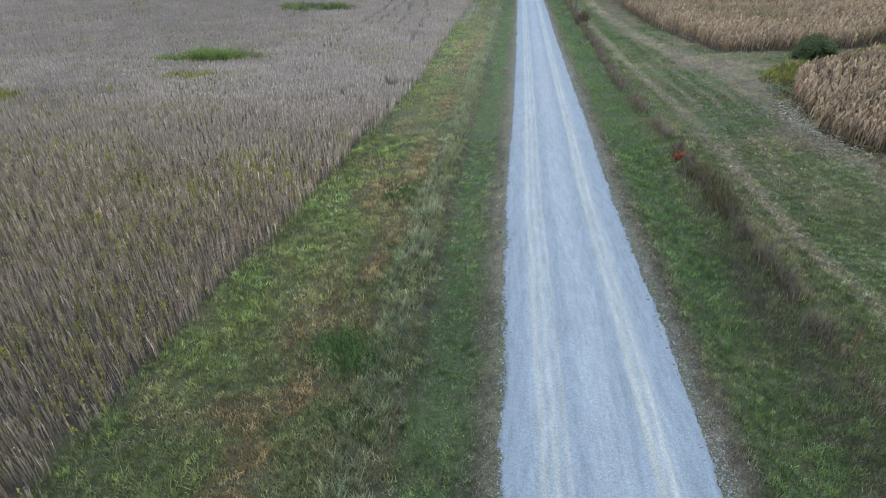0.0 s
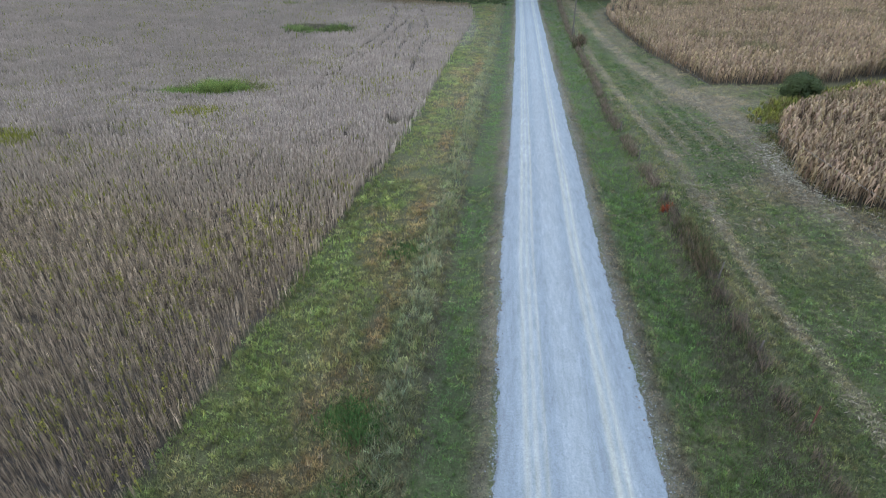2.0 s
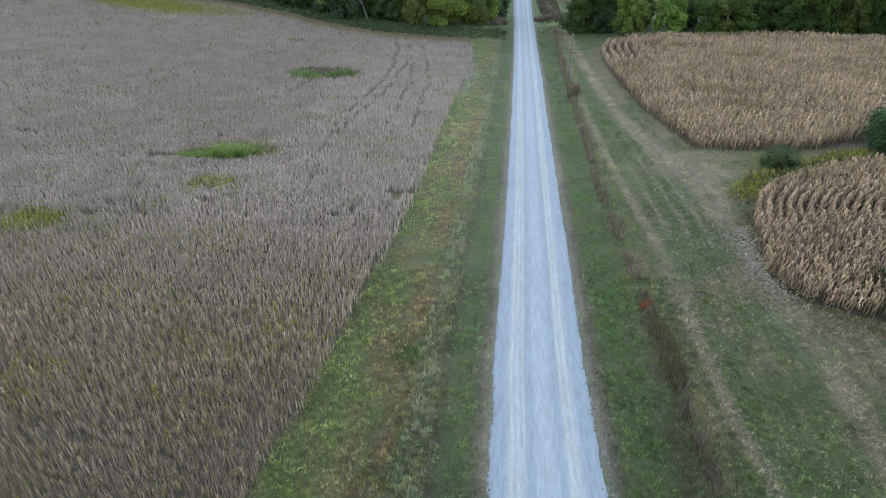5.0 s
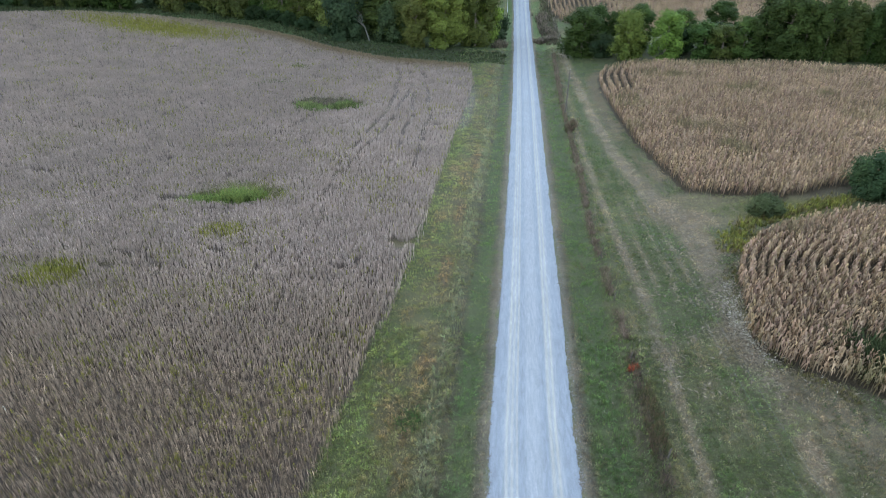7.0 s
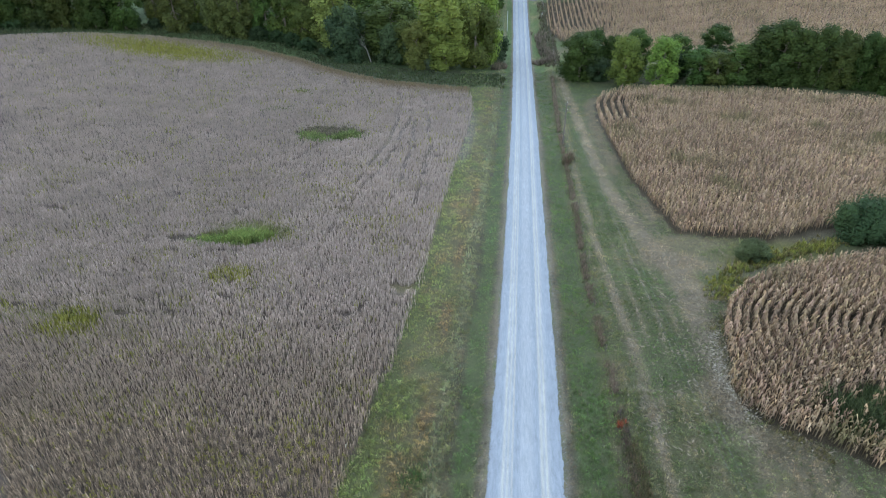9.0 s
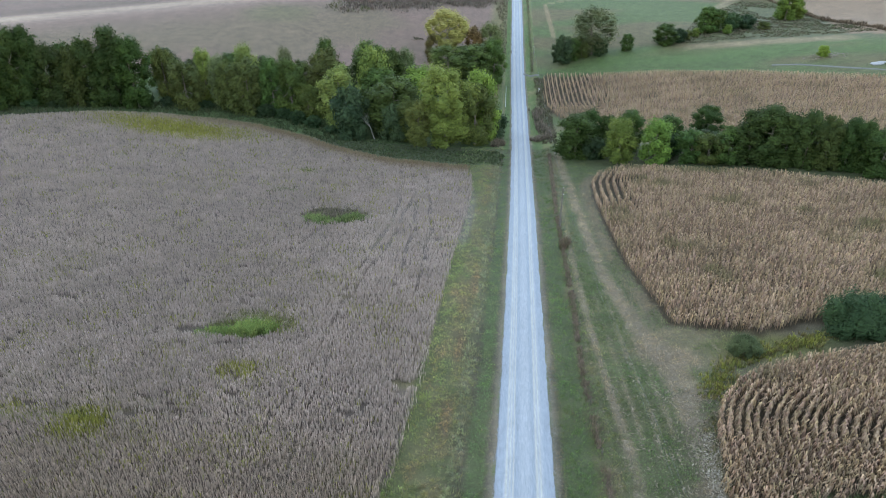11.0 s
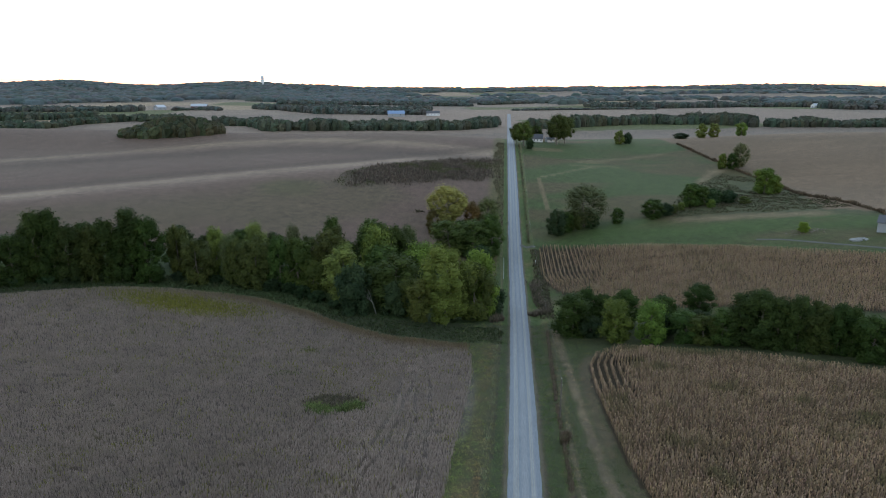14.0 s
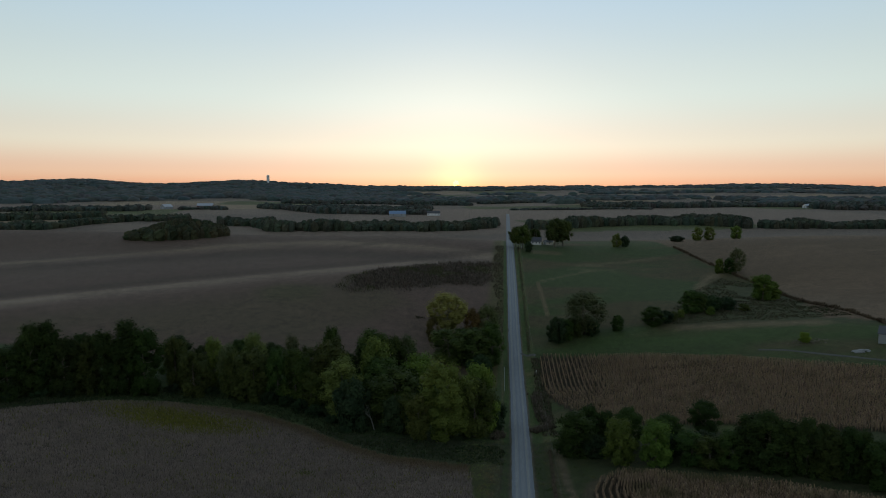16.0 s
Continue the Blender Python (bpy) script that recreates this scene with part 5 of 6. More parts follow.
def build_grass():
    """Tufts of blades, bright and dull ones side by side, over the thatch."""
    pieces = []
    for x0, x1, y0, y1, density, count, wide, tall, spread in ((-16, 22, 7, 18, 66, 8, 0.022, 0.18, 0.06), (-15, 26, 18, 28, 42, 8, 0.028, 0.2, 0.075), (-15, 30, 28, 42, 24, 8, 0.036, 0.21, 0.1), (-14, 32, 42, 64, 10, 7, 0.045, 0.22, 0.14),
                                                               (-13, 34, 64, 110, 5, 6, 0.06, 0.26, 0.25), (-13, 26, 110, 200, 2.2, 6, 0.095, 0.3, 0.4)):
        x, y = scatter(x0, x1, y0, y1, density * 1.3, grass_here)
        k = np.where(x - road_x(y) > 9.5, 0.75, 0.15 + 0.95 * value_noise(x, y, 5 * spread, 135)) > 0.8 * rng.random(len(x))
        x, y = x[k], y[k]
        n = len(x)
        d = x - road_x(y)
        base = cover(x, y) / 0.58
        fresh = smooth(0.35, 0.65, fractal(x, y, 1.6, 134)) * smooth(-5.9, -6.4, d) * smooth(-8.0, -10.0, d)
        base = blend(base, np.array([0.17, 0.215, 0.065]), fresh * 0.6)
        base = blend(base, np.array([0.155, 0.185, 0.125]), smooth(1.0, 0.5, np.abs(d + 7.0)) * 0.7 * rng.random(n))
        base = blend(base, np.array([0.24, 0.17, 0.09]), rusty(x, y) * (rng.random(n) < 0.75))
        base = blend(base, np.array([0.1, 0.18, 0.055]), smooth(1.5, 1.0, np.abs(d + 4.6)) * 0.65)
        base = blend(base, np.array([0.095, 0.165, 0.05]), smooth(3.7, 4.4, d) * smooth(9.2, 7.4, d) * 0.6)
        base = blend(base, np.array([0.1, 0.165, 0.05]), smooth(9.5, 11, d) * smooth(0.42, 0.6, fractal(x, y, 4, 136)) * 0.5 * smooth(0.25, 0.2, base[:, 0]))
        base = blend(base, np.array([0.15, 0.155, 0.065]), smooth(2.6, 2.0, np.abs(d + 4.8)) * smooth(0.5, 0.62, fractal(x, y, 1.3, 140)) * 0.6)
        base = blend(base, np.array([0.15, 0.125, 0.095]), smooth(4.4, 3.5, np.abs(d) + 0.8 * (fractal(x, y, 0.8, 33) - 0.5)) * (rng.random(n) < 0.75))
        dry = rng.random(n) < 0.06 + 0.14 * smooth(0.45, 0.65, fractal(x, y, 1.5, 133))
        base = np.where(dry[:, None], np.array([0.14, 0.122, 0.085]), base)
        base = base * (np.interp(y, [10, 40, 80, 110, 170], [1.6, 1.85, 2.15, 2.0, 1.45]) * np.where(d < 0, 1.3 + 0.16 * smooth(-6.2, -7.5, d) * smooth(40, 70, y), 1.12))[:, None] * np.exp(rng.normal(0, 0.28 if y0 < 40 else 0.16, (n, 1))) * np.stack([rng.uniform(0.88, 1.15, n), np.ones(n), rng.uniform(0.75, 1.1, n)], 1)
        if y0 < 42:
            base = base * (0.42 + 1.12 * value_noise(x, y, 2.6 * spread, 139))[:, None]
        mown = smooth(9.5, 12, d)
        rank = 0.5 + 0.9 * fractal(x, y, 0.9, 132)
        h = tall * rank * (1 - 0.4 * mown) * (1 - 0.6 * smooth(4.1, 3.2, np.abs(d))) * (1 - 0.35 * smooth(1.5, 1.0, np.abs(d + 4.6)))
        h = h * (1 + 0.8 * smooth(0.9, 0.5, np.abs(d + 7.0)))
        for k in range(count):
            fx, fy = x + rng.normal(0, spread, n), y + rng.normal(0, spread, n)
            ok = np.abs(fx - road_x(fy)) > 3.1
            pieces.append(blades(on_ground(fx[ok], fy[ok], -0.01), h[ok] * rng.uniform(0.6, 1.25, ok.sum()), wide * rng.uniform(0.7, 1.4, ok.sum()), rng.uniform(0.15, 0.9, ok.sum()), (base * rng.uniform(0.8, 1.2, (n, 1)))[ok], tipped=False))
    stuff("grass", pieces, BLADE, "uneven tufts of green and drying grass on the verges", "grass")


build_grass()


def weed_band(name, label, xs, ys, count, spread, tall, colours, stems=9, wide=0.05, lean=0.5, gaps=0.0):
    """Tall weeds along a line or over a patch; gaps: how much of the line stays bare."""
    pieces = []
    t = rng.uniform(0, 1, count)
    t = t[value_noise(t * math.dist((xs[0], ys[0]), (xs[-1], ys[-1])), np.full(count, ys[0] * 3.7), 1.6, 142) > gaps]
    count = len(t)
    k = np.linspace(0, 1, len(xs))
    x = np.interp(t, k, xs) + rng.normal(0, spread, count)
    y = np.interp(t, k, ys) + rng.normal(0, spread, count)
    pick = rng.integers(0, len(colours), count)
    base = np.array(colours)[pick]
    h = tall * rng.uniform(0.5, 1.2, count) * (0.5 + fractal(x, y, 4, 141))
    for s in range(stems):
        foot = on_ground(x + rng.normal(0, 0.12, count), y + rng.normal(0, 0.12, count), -0.03)
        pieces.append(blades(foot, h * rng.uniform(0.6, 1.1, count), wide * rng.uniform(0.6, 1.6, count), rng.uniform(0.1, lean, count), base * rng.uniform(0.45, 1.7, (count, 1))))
    stuff(name, pieces, BLADE, label, "weeds")


BROWNS = [(0.18, 0.14, 0.11), (0.22, 0.16, 0.115), (0.12, 0.14, 0.06), (0.16, 0.13, 0.11), (0.25, 0.19, 0.135)]
PALE_BROWNS = [(0.25, 0.185, 0.14), (0.28, 0.2, 0.15), (0.17, 0.17, 0.085), (0.22, 0.17, 0.135), (0.24, 0.19, 0.13)]
FENCE_X, FENCE_Y = [11.6, 11.6, 11.5, 11.5, 11.5, 11.5, 11.7, 11.5, 11.6, 11.5, 12.3, 12.8, 13.3, 15.2], [10, 16, 20, 24, 27, 33, 39, 49, 54, 63, 82, 106, 132, 190]
for k in range(13):
    far = FENCE_Y[k] / 60
    weed_band("fence_weeds", "tall brown dry weeds along the old fence line", FENCE_X[k:k + 2], FENCE_Y[k:k + 2], int((FENCE_Y[k + 1] - FENCE_Y[k]) * (26 if k < 3 else 19 if k < 6 else 15)), 0.17, 0.68, BROWNS if k < 6 else PALE_BROWNS, 10, 0.012 + 0.016 * far, 0.7, 0.34 if k < 9 else 0.2)
weed_band("bank_weeds", "short dry grey-brown weeds on the ditch bank", [10.9, 10.5, 10.4, 10.5, 10.7, 11.0], [9, 13, 17, 21, 25, 36], 2500, 0.45, 0.22, [(0.165, 0.14, 0.11), (0.13, 0.14, 0.07), (0.2, 0.155, 0.115), (0.17, 0.14, 0.11)], 8, 0.012, 1.0)
BRIGHT_WEEDS = [(0.2, 0.28, 0.075), (0.27, 0.31, 0.085), (0.17, 0.24, 0.07)]
for cx, cy, n, tall in ((-41.0, 70.2, 60, 0.8), (-39.4, 70.6, 150, 1.2), (-37.4, 71.4, 110, 1.0), (-34.8, 70.6, 240, 1.7), (-33.4, 71.6, 220, 1.6), (-31.6, 72.6, 80, 1.1), (-36.2, 73.4, 80, 1.2)):
    weed_band("pond_weeds", "lush green and yellow weeds in the bare spot among the beans", [cx - 0.7, cx + 0.7], [cy - 0.2, cy + 0.3], n, 0.7, tall, BRIGHT_WEEDS, 10, 0.05, 0.8)
weed_band("pond_edge_weeds", "brown and yellow weeds round the bare spot", [-40, -37.5, -34, -31, -28.5], [73.8, 75.4, 76.0, 74.5, 73.0], 460, 0.9, 1.0, [(0.24, 0.2, 0.13), (0.24, 0.23, 0.09), (0.17, 0.18, 0.07)], 8, 0.06, 0.7)
weed_band("green_weeds", "oval of green weeds among the beans", [-41.5, -39.0, -36.5, -33.0, -30.0], [122.5, 120.5, 120.3, 122.0, 124.5], 420, 0.9, 1.35, [(0.18, 0.24, 0.08), (0.22, 0.25, 0.09), (0.14, 0.19, 0.06)], 9, 0.1, 0.8)
weed_band("oval_weeds", "brown weeds filling the oval among the beans", [-40.5, -37, -33], [125.6, 127.0, 126.5], 420, 1.9, 1.1, [(0.19, 0.15, 0.115), (0.15, 0.14, 0.08), (0.22, 0.18, 0.14)], 8, 0.1, 0.6)
weed_band("weed_spot", "small green weedy spots among the beans", [-57, -53, -51], [140.5, 142, 142.4], 130, 1.3, 0.9, [(0.15, 0.18, 0.06), (0.2, 0.19, 0.08), (0.2, 0.17, 0.12)], 6, 0.12, 0.7)
weed_band("weed_spot", "small green weedy spots among the beans", [-55, -52], [160.5, 161.5], 90, 1.2, 0.9, [(0.18, 0.2, 0.07), (0.22, 0.21, 0.08)], 6, 0.12, 0.7)
weed_band("weed_spot", "small green weedy spots among the beans", [-36.5, -34.5], [162, 162.5], 40, 0.8, 0.8, [(0.18, 0.2, 0.07), (0.22, 0.21, 0.08)], 6, 0.12, 0.7)
weed_band("row_weeds", "yellow-green weeds in a strip across the beans", [-56, -51, -46.5, -42.5], [47.8, 48.3, 48.8, 48.9], 420, 0.5, 0.85, [(0.24, 0.25, 0.06), (0.19, 0.21, 0.06), (0.28, 0.26, 0.07)], 7, 0.05, 0.7)
weed_band("corn_weeds", "green weeds overgrowing the corn's edge", [30, 32.5, 35], [38, 39.2, 40.5], 420, 1.3, 1.5, [(0.06, 0.08, 0.03), (0.08, 0.1, 0.04)], 12, 0.09, 0.8)
weed_band("goldenrod", "yellow-green weeds between the corn fields", [25.8, 27.5, 30, 34, 38.5, 41.5, 45], [59, 62.5, 66.4, 68.8, 70.6, 71.8, 73.5], 500, 0.9, 0.7, [(0.3, 0.29, 0.06), (0.2, 0.21, 0.055), (0.24, 0.2, 0.08)], 9, 0.07, 0.6)


def on_land(x, y):
    return float(ground(np.array([float(x)]), np.array([float(y)]))[0])


# ---- weedy places farther off ----
def patch_weeds(name, label, inside, x0, x1, y0, y1, density, tall, wide, colours, stems=3):
    x, y = scatter(x0, x1, y0, y1, density, inside)
    n = len(x)
    base = np.array(colours)[rng.integers(0, len(colours), n)]
    pieces = []
    h = tall * (0.35 + 1.1 * fractal(x, y, 7, 151)) * rng.uniform(0.6, 1.2, n)
    for s in range(stems):
        foot = on_ground(x + rng.normal(0, wide, n), y + rng.normal(0, wide, n), -0.05)
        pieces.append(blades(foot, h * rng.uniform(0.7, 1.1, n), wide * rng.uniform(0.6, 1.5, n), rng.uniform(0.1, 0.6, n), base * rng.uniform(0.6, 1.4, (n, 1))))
    stuff(name, pieces, BLADE, label, "weeds")


def in_brush(x, y):
    return smooth(-4, 16, brush_depth(x, y)) * (0.35 + 0.9 * fractal(x, y, 6, 154)) > hash01(x, y, 9)


def green_brush(x, y):
    return (smooth(-92, -103, x) + smooth(0.54, 0.64, fractal(x, y, 12, 155)) * 0.7) > 0.5


patch_weeds("brush", "dark reddish-brown brush on the hillside bean field", lambda x, y: in_brush(x, y) & ~green_brush(x, y), -115, 0, 355, 515, 2.7, 1.9, 0.24, [(0.15, 0.115, 0.095), (0.185, 0.135, 0.11), (0.12, 0.105, 0.07), (0.26, 0.22, 0.18)], 2)
patch_weeds("green_brush", "dull green weeds in the hillside brush", lambda x, y: in_brush(x, y) & green_brush(x, y), -115, 0, 355, 515, 2.7, 1.3, 0.24, [(0.115, 0.13, 0.055), (0.14, 0.14, 0.065), (0.15, 0.12, 0.085)], 2)
weed_band("weed_spot", "small dark weedy spot on the hillside", [-48.5, -45], [344.2, 344.8], 45, 1.0, 0.8, [(0.12, 0.115, 0.065), (0.15, 0.125, 0.08)], 6, 0.15, 0.7)
patch_weeds("creek_weeds", "dark green weeds and tall grass below the trees", lambda x, y: (y > soy_north(x) + 2) & (y < soy_north(x) + 18) & (x < 1) & (x > -200), -200, 2, 160, 232, 1.8, 0.8, 0.22, [(0.075, 0.105, 0.042), (0.1, 0.11, 0.05), (0.065, 0.09, 0.04)])
patch_weeds("draw_weeds", "tan and green weeds in the pasture draw", lambda x, y: (y > np.interp(x, [79, 95, 120, 153], [339, 330, 328, 320]) + 8 * (fractal(x, y, 9, 153) - 0.5)) & (y < np.interp(x, [79, 91, 114, 152, 167, 174], [342, 348, 405, 452, 434, 396])) & (value_noise(x, y, 6, 156) > 0.25),
            74, 172, 300, 455, 1.3, 0.55, 0.25, [(0.13, 0.11, 0.07), (0.075, 0.1, 0.04), (0.16, 0.13, 0.085)])
patch_weeds("roadside_weeds", "brown weeds on the bank beside the road", lambda x, y: np.abs(x - road_x(y) - 10) < 2.4, 12, 20, 205, 300, 1.6, 1.1, 0.3, [(0.17, 0.14, 0.1), (0.12, 0.12, 0.06), (0.2, 0.17, 0.12)])
patch_weeds("hill_bank_weeds", "brown weeds on the road bank up the hill", lambda x, y: ((x - road_x(y) > 6.2) & (x - road_x(y) < 7.6)) | ((x - road_x(y) < -6) & (x - road_x(y) > -8 - 9 * fractal(x, y, 18, 153))), -14, 18, 310, 570, 1.8, 0.75, 0.2, [(0.17, 0.14, 0.1), (0.12, 0.12, 0.06), (0.2, 0.17, 0.12)])
patch_weeds("field_edge", "dark corn edge along the far tan field", lambda x, y: np.abs(x - np.interp(y, [299, 343, 372, 415, 446, 492, 574], [175, 175, 171, 172.5, 166.5, 160, 151.5])) < 0.9, 148, 178, 299, 574, 2.5, 2.0, 0.4, [(0.2, 0.15, 0.1), (0.15, 0.11, 0.07)])
LUSHES = [(0.09, 0.17, 0.045), (0.08, 0.15, 0.045), (0.11, 0.17, 0.05)]
for cx, cy, n, s in ((-5.3, 15.9, 420, 0.5), (-4.4, 15.2, 260, 0.4), (-4.9, 30.2, 380, 0.6), (-4.3, 12.2, 260, 0.5)):
    weed_band("leafy_weeds", "patch of lush dark green leafy weeds in the grass", [cx - 0.6, cx + 0.6], [cy - 0.4, cy + 0.4], n, s, 0.26, LUSHES, 4, 0.035, 1.2)
weed_band("husk_grass", "yellowed grass at the foot of the corn", [24.5, 22.4, 23.5, 27], [56, 46, 38, 34], 260, 0.4, 0.45, [(0.22, 0.19, 0.07), (0.16, 0.15, 0.06), (0.25, 0.2, 0.12)], 6, 0.04)


# ---- loose stones along the road, husks on the mown strip ----
def scattered_flakes(name, label, category, x, y, size, colours, mat, up=0.02, flat=0.5, slim=(0.35, 1.0)):
    """Small uneven four-sided stones or husks lying on the ground."""
    n = len(x)
    z = ground(x, y) + up
    a = rng.uniform(0, 2 * np.pi, n)
    s = size * rng.uniform(0.5, 1.5, n)
    long = rng.uniform(*slim, n)
    c, d = np.cos(a), np.sin(a)
    base = np.stack([x, y, z], 1)
    e1 = np.stack([c * s, d * s, np.zeros(n)], 1)
    e2 = np.stack([-d * s * long, c * s * long, np.zeros(n)], 1)
    top = base + np.stack([np.zeros(n), np.zeros(n), s * flat], 1)
    v = np.stack([base - e1, base + e2, base + e1, base - e2, top], 1).reshape(-1, 3)
    k = np.arange(n)[:, None] * 5
    f = np.concatenate([k + [0, 4, 1], k + [1, 4, 2], k + [2, 4, 3], k + [3, 4, 0]])
    f = f[:, ::-1]
    col = np.repeat(np.array(colours)[rng.integers(0, len(colours), n)] * rng.uniform(0.7, 1.25, (n, 1)), 5, axis=0)
    tagged(new(name, array_mesh(name, v, f, mat, col)), label, category, kind="stuff")


STONE = node_material("loose_stone", fine=0.0, coarse=2.0, contrast=0.2, bump=0)
y = 6 + 84 * rng.random(12000) ** 1.6
side = np.where(rng.random(len(y)) < 0.5, -1, 1)
x = road_x(y) + side * (2.8 + np.abs(rng.normal(0, 0.24, len(y))) * np.where(side > 0, 1.1, 0.5) * (0.4 + 1.3 * fractal(side * 9, y, 1.4, 118)))
scattered_flakes("loose_gravel", "loose pale stones spilled along the road's edges", "gravel", x, y, 0.026, [(0.36, 0.38, 0.41), (0.29, 0.305, 0.325), (0.2, 0.19, 0.18)], STONE, up=0.02)
y = rng.uniform(6, 60, 420)
x = road_x(y) + np.where(rng.random(len(y)) < 0.35, -1, 1) * rng.uniform(2.45, 3.0, len(y))
scattered_flakes("road_edge_clods", "dark clods and leaves on the gravel's edge", "debris", x, y, 0.06, [(0.14, 0.12, 0.11), (0.2, 0.17, 0.15)], STONE, up=0.06, flat=0.4)
t = np.clip(rng.normal(0.42, 0.22, 950), 0, 1)
x = np.interp(t, [0, 0.4, 0.75, 1], [23.6, 22.3, 22.5, 26.5]) + rng.normal(0, 0.6, len(t)) - 0.3
y = np.interp(t, [0, 0.4, 0.75, 1], [52, 46, 39.5, 35]) + rng.normal(0, 0.5, len(t))
scattered_flakes("corn_husks", "pale corn husks and leaves fallen beside the corn", "husks", x, y, 0.13, [(0.5, 0.44, 0.35), (0.34, 0.28, 0.2), (0.42, 0.36, 0.28)], STALK, up=0.12, flat=0.3, slim=(0.15, 0.4))
y = 9 + 75 * rng.random(90000) ** 1.5
x = rng.uniform(13.0, 26.0, len(y))
lines = np.minimum(np.abs(x - np.interp(y, *STRAW_LINE)) / 0.42, np.abs(x - np.interp(y, *CORN_PATH)) / np.interp(y, [24, 45, 60, 80], [0.6, 0.9, 1.8, 1.2]))
k = (rng.random(len(y)) < 0.01 + 0.16 * windrows(x, y) * smooth(0.4, 0.6, fractal(x, y, 3, 137)) + 0.6 * np.exp(-lines**2) * smooth(0.25, 0.5, fractal(x, y, 1.5, 138))) & grass_here(x, y)
x, y = x[k], y[k]
scattered_flakes("straw_litter", "mown straw lying in strips on the grass", "straw", x, y, 0.11, [(0.36, 0.29, 0.2), (0.28, 0.225, 0.16), (0.42, 0.35, 0.26)], STALK, up=0.06, flat=0.15, slim=(0.1, 0.22))
y = rng.uniform(34, 120, 60000)
x = rng.uniform(12.5, 31.0, len(y))
lines = np.minimum(np.abs(x - np.interp(y, *STRAW_LINE)) / 0.5, np.abs(x - np.interp(y, *CORN_PATH)) / np.interp(y, [24, 45, 60, 80, 120], [0.7, 1.0, 2.2, 1.3, 1.2]))
k = (rng.random(len(y)) < 0.02 + 0.3 * windrows(x, y) * smooth(0.4, 0.6, fractal(x, y, 3, 137)) + 0.55 * np.exp(-lines**2) * smooth(0.35, 0.55, fractal(x, y, 2.2, 144))) & grass_here(x, y)
scattered_flakes("straw_wisps", "clumps of mown straw on the grass between corn and road", "straw", x[k], y[k], 0.22, [(0.27, 0.22, 0.155), (0.22, 0.18, 0.13), (0.31, 0.255, 0.185)], STALK, up=0.09, flat=0.1, slim=(0.12, 0.3))
y = rng.uniform(26, 120, 14000)
x = rng.uniform(12.5, 30.0, len(y))
k = (fractal(x, y * 0.5, 2.5, 145) > 0.5) & (windrows(x, y) < 0.4) & grass_here(x, y) & (cover(x, y)[:, 0] < 0.12) & (np.abs(x - np.interp(y, *CORN_PATH)) > 1.6) & (np.abs(x - np.interp(y, *STRAW_LINE)) > 0.6)
x, y = x[k], y[k]
n = len(x)
greens = np.array([(0.09, 0.15, 0.045), (0.12, 0.18, 0.055), (0.07, 0.115, 0.04)])[rng.integers(0, 3, n)] * rng.uniform(0.8, 1.3, (n, 1))
stuff("regrowth", [blades(on_ground(x + rng.normal(0, 0.12, n), y + rng.normal(0, 0.12, n), -0.01), rng.uniform(0.1, 0.22, n), 0.05 * rng.uniform(0.6, 1.5, n), rng.uniform(0.3, 1.0, n), greens, tipped=False) for i in range(4)], BLADE, "fresh green grass between strips of mown straw", "grass")


# ---- old fence posts, the steel post, the red sumac ----
def fence_post(x, y, height, label, mat, radius=0.07, lean=0.0):
    post = new("fence_post")
    tagged(post, label, "post", "posts of the old fence")
    bm = bmesh.new()
    rod(bm, (0, 0, -0.4), (lean, 0, height), radius, radius * 0.88, 8)
    part("shaft", bm, mat, post)
    post.matrix_basis = pose(x, y, on_land(x, y), 0, 0, 0)


for k, (x, y) in enumerate(((11.5, 38.4), (11.9, 27.6), (11.6, 20.9), (11.7, 48), (11.7, 57), (12.1, 70), (12.7, 88), (13.3, 104), (13.9, 125), (14.4, 145), (14.9, 170))):
    fence_post(x, y, 0.9 + 0.15 * math.sin(k * 2.1), "weathered dark wooden fence post in the weeds", POLE_WOOD, 0.05, 0.08 * math.sin(k * 1.3))
RED_PAINT = plain_material("rusty_red_paint", (0.09, 0.025, 0.02), 0.6)
t_post = new("steel_post")
tagged(t_post, "rusty red steel fence post in the weeds", "post")
bm = bmesh.new()
box(bm, -0.02, 0.02, -0.004, 0.004, -0.4, 1.2)
box(bm, -0.004, 0.004, 0.004, 0.04, -0.4, 1.2)
for k in range(8):
    box(bm, -0.012, 0.012, -0.012, -0.004, 0.2 + 0.14 * k, 0.23 + 0.14 * k)
part("studded_shaft", bm, RED_PAINT, t_post)
t_post.matrix_basis = pose(11.9, 16.4, on_land(11.9, 16.4), 0, 0, 30)
weed_band("sumac", "small bright red sumac bush on the fence line", [11.35, 11.7], [37.1, 37.4], 45, 0.1, 0.5, [(0.42, 0.1, 0.045), (0.33, 0.085, 0.04)], 8, 0.035, 0.9)
weed_band("rust_shrub", "dry rust-brown shrub in the fence line", [13.0, 13.6], [109.0, 111.5], 130, 0.25, 1.7, [(0.2, 0.13, 0.09), (0.17, 0.13, 0.09), (0.13, 0.12, 0.06)], 8, 0.09, 0.6)
weed_band("fence_shrub", "green and brown shrubs on the fence line", [11.7, 11.9, 11.8], [28, 31, 34.5], 300, 0.25, 0.8, [(0.1, 0.115, 0.05), (0.19, 0.13, 0.085), (0.15, 0.14, 0.06)], 10, 0.026, 0.7)


# ---- the power line along the road ----
WIRE = plain_material("dull_wire", (0.1, 0.1, 0.1), 0.5, 0.6)
CERAMIC = plain_material("insulator", (0.5, 0.5, 0.48), 0.3)


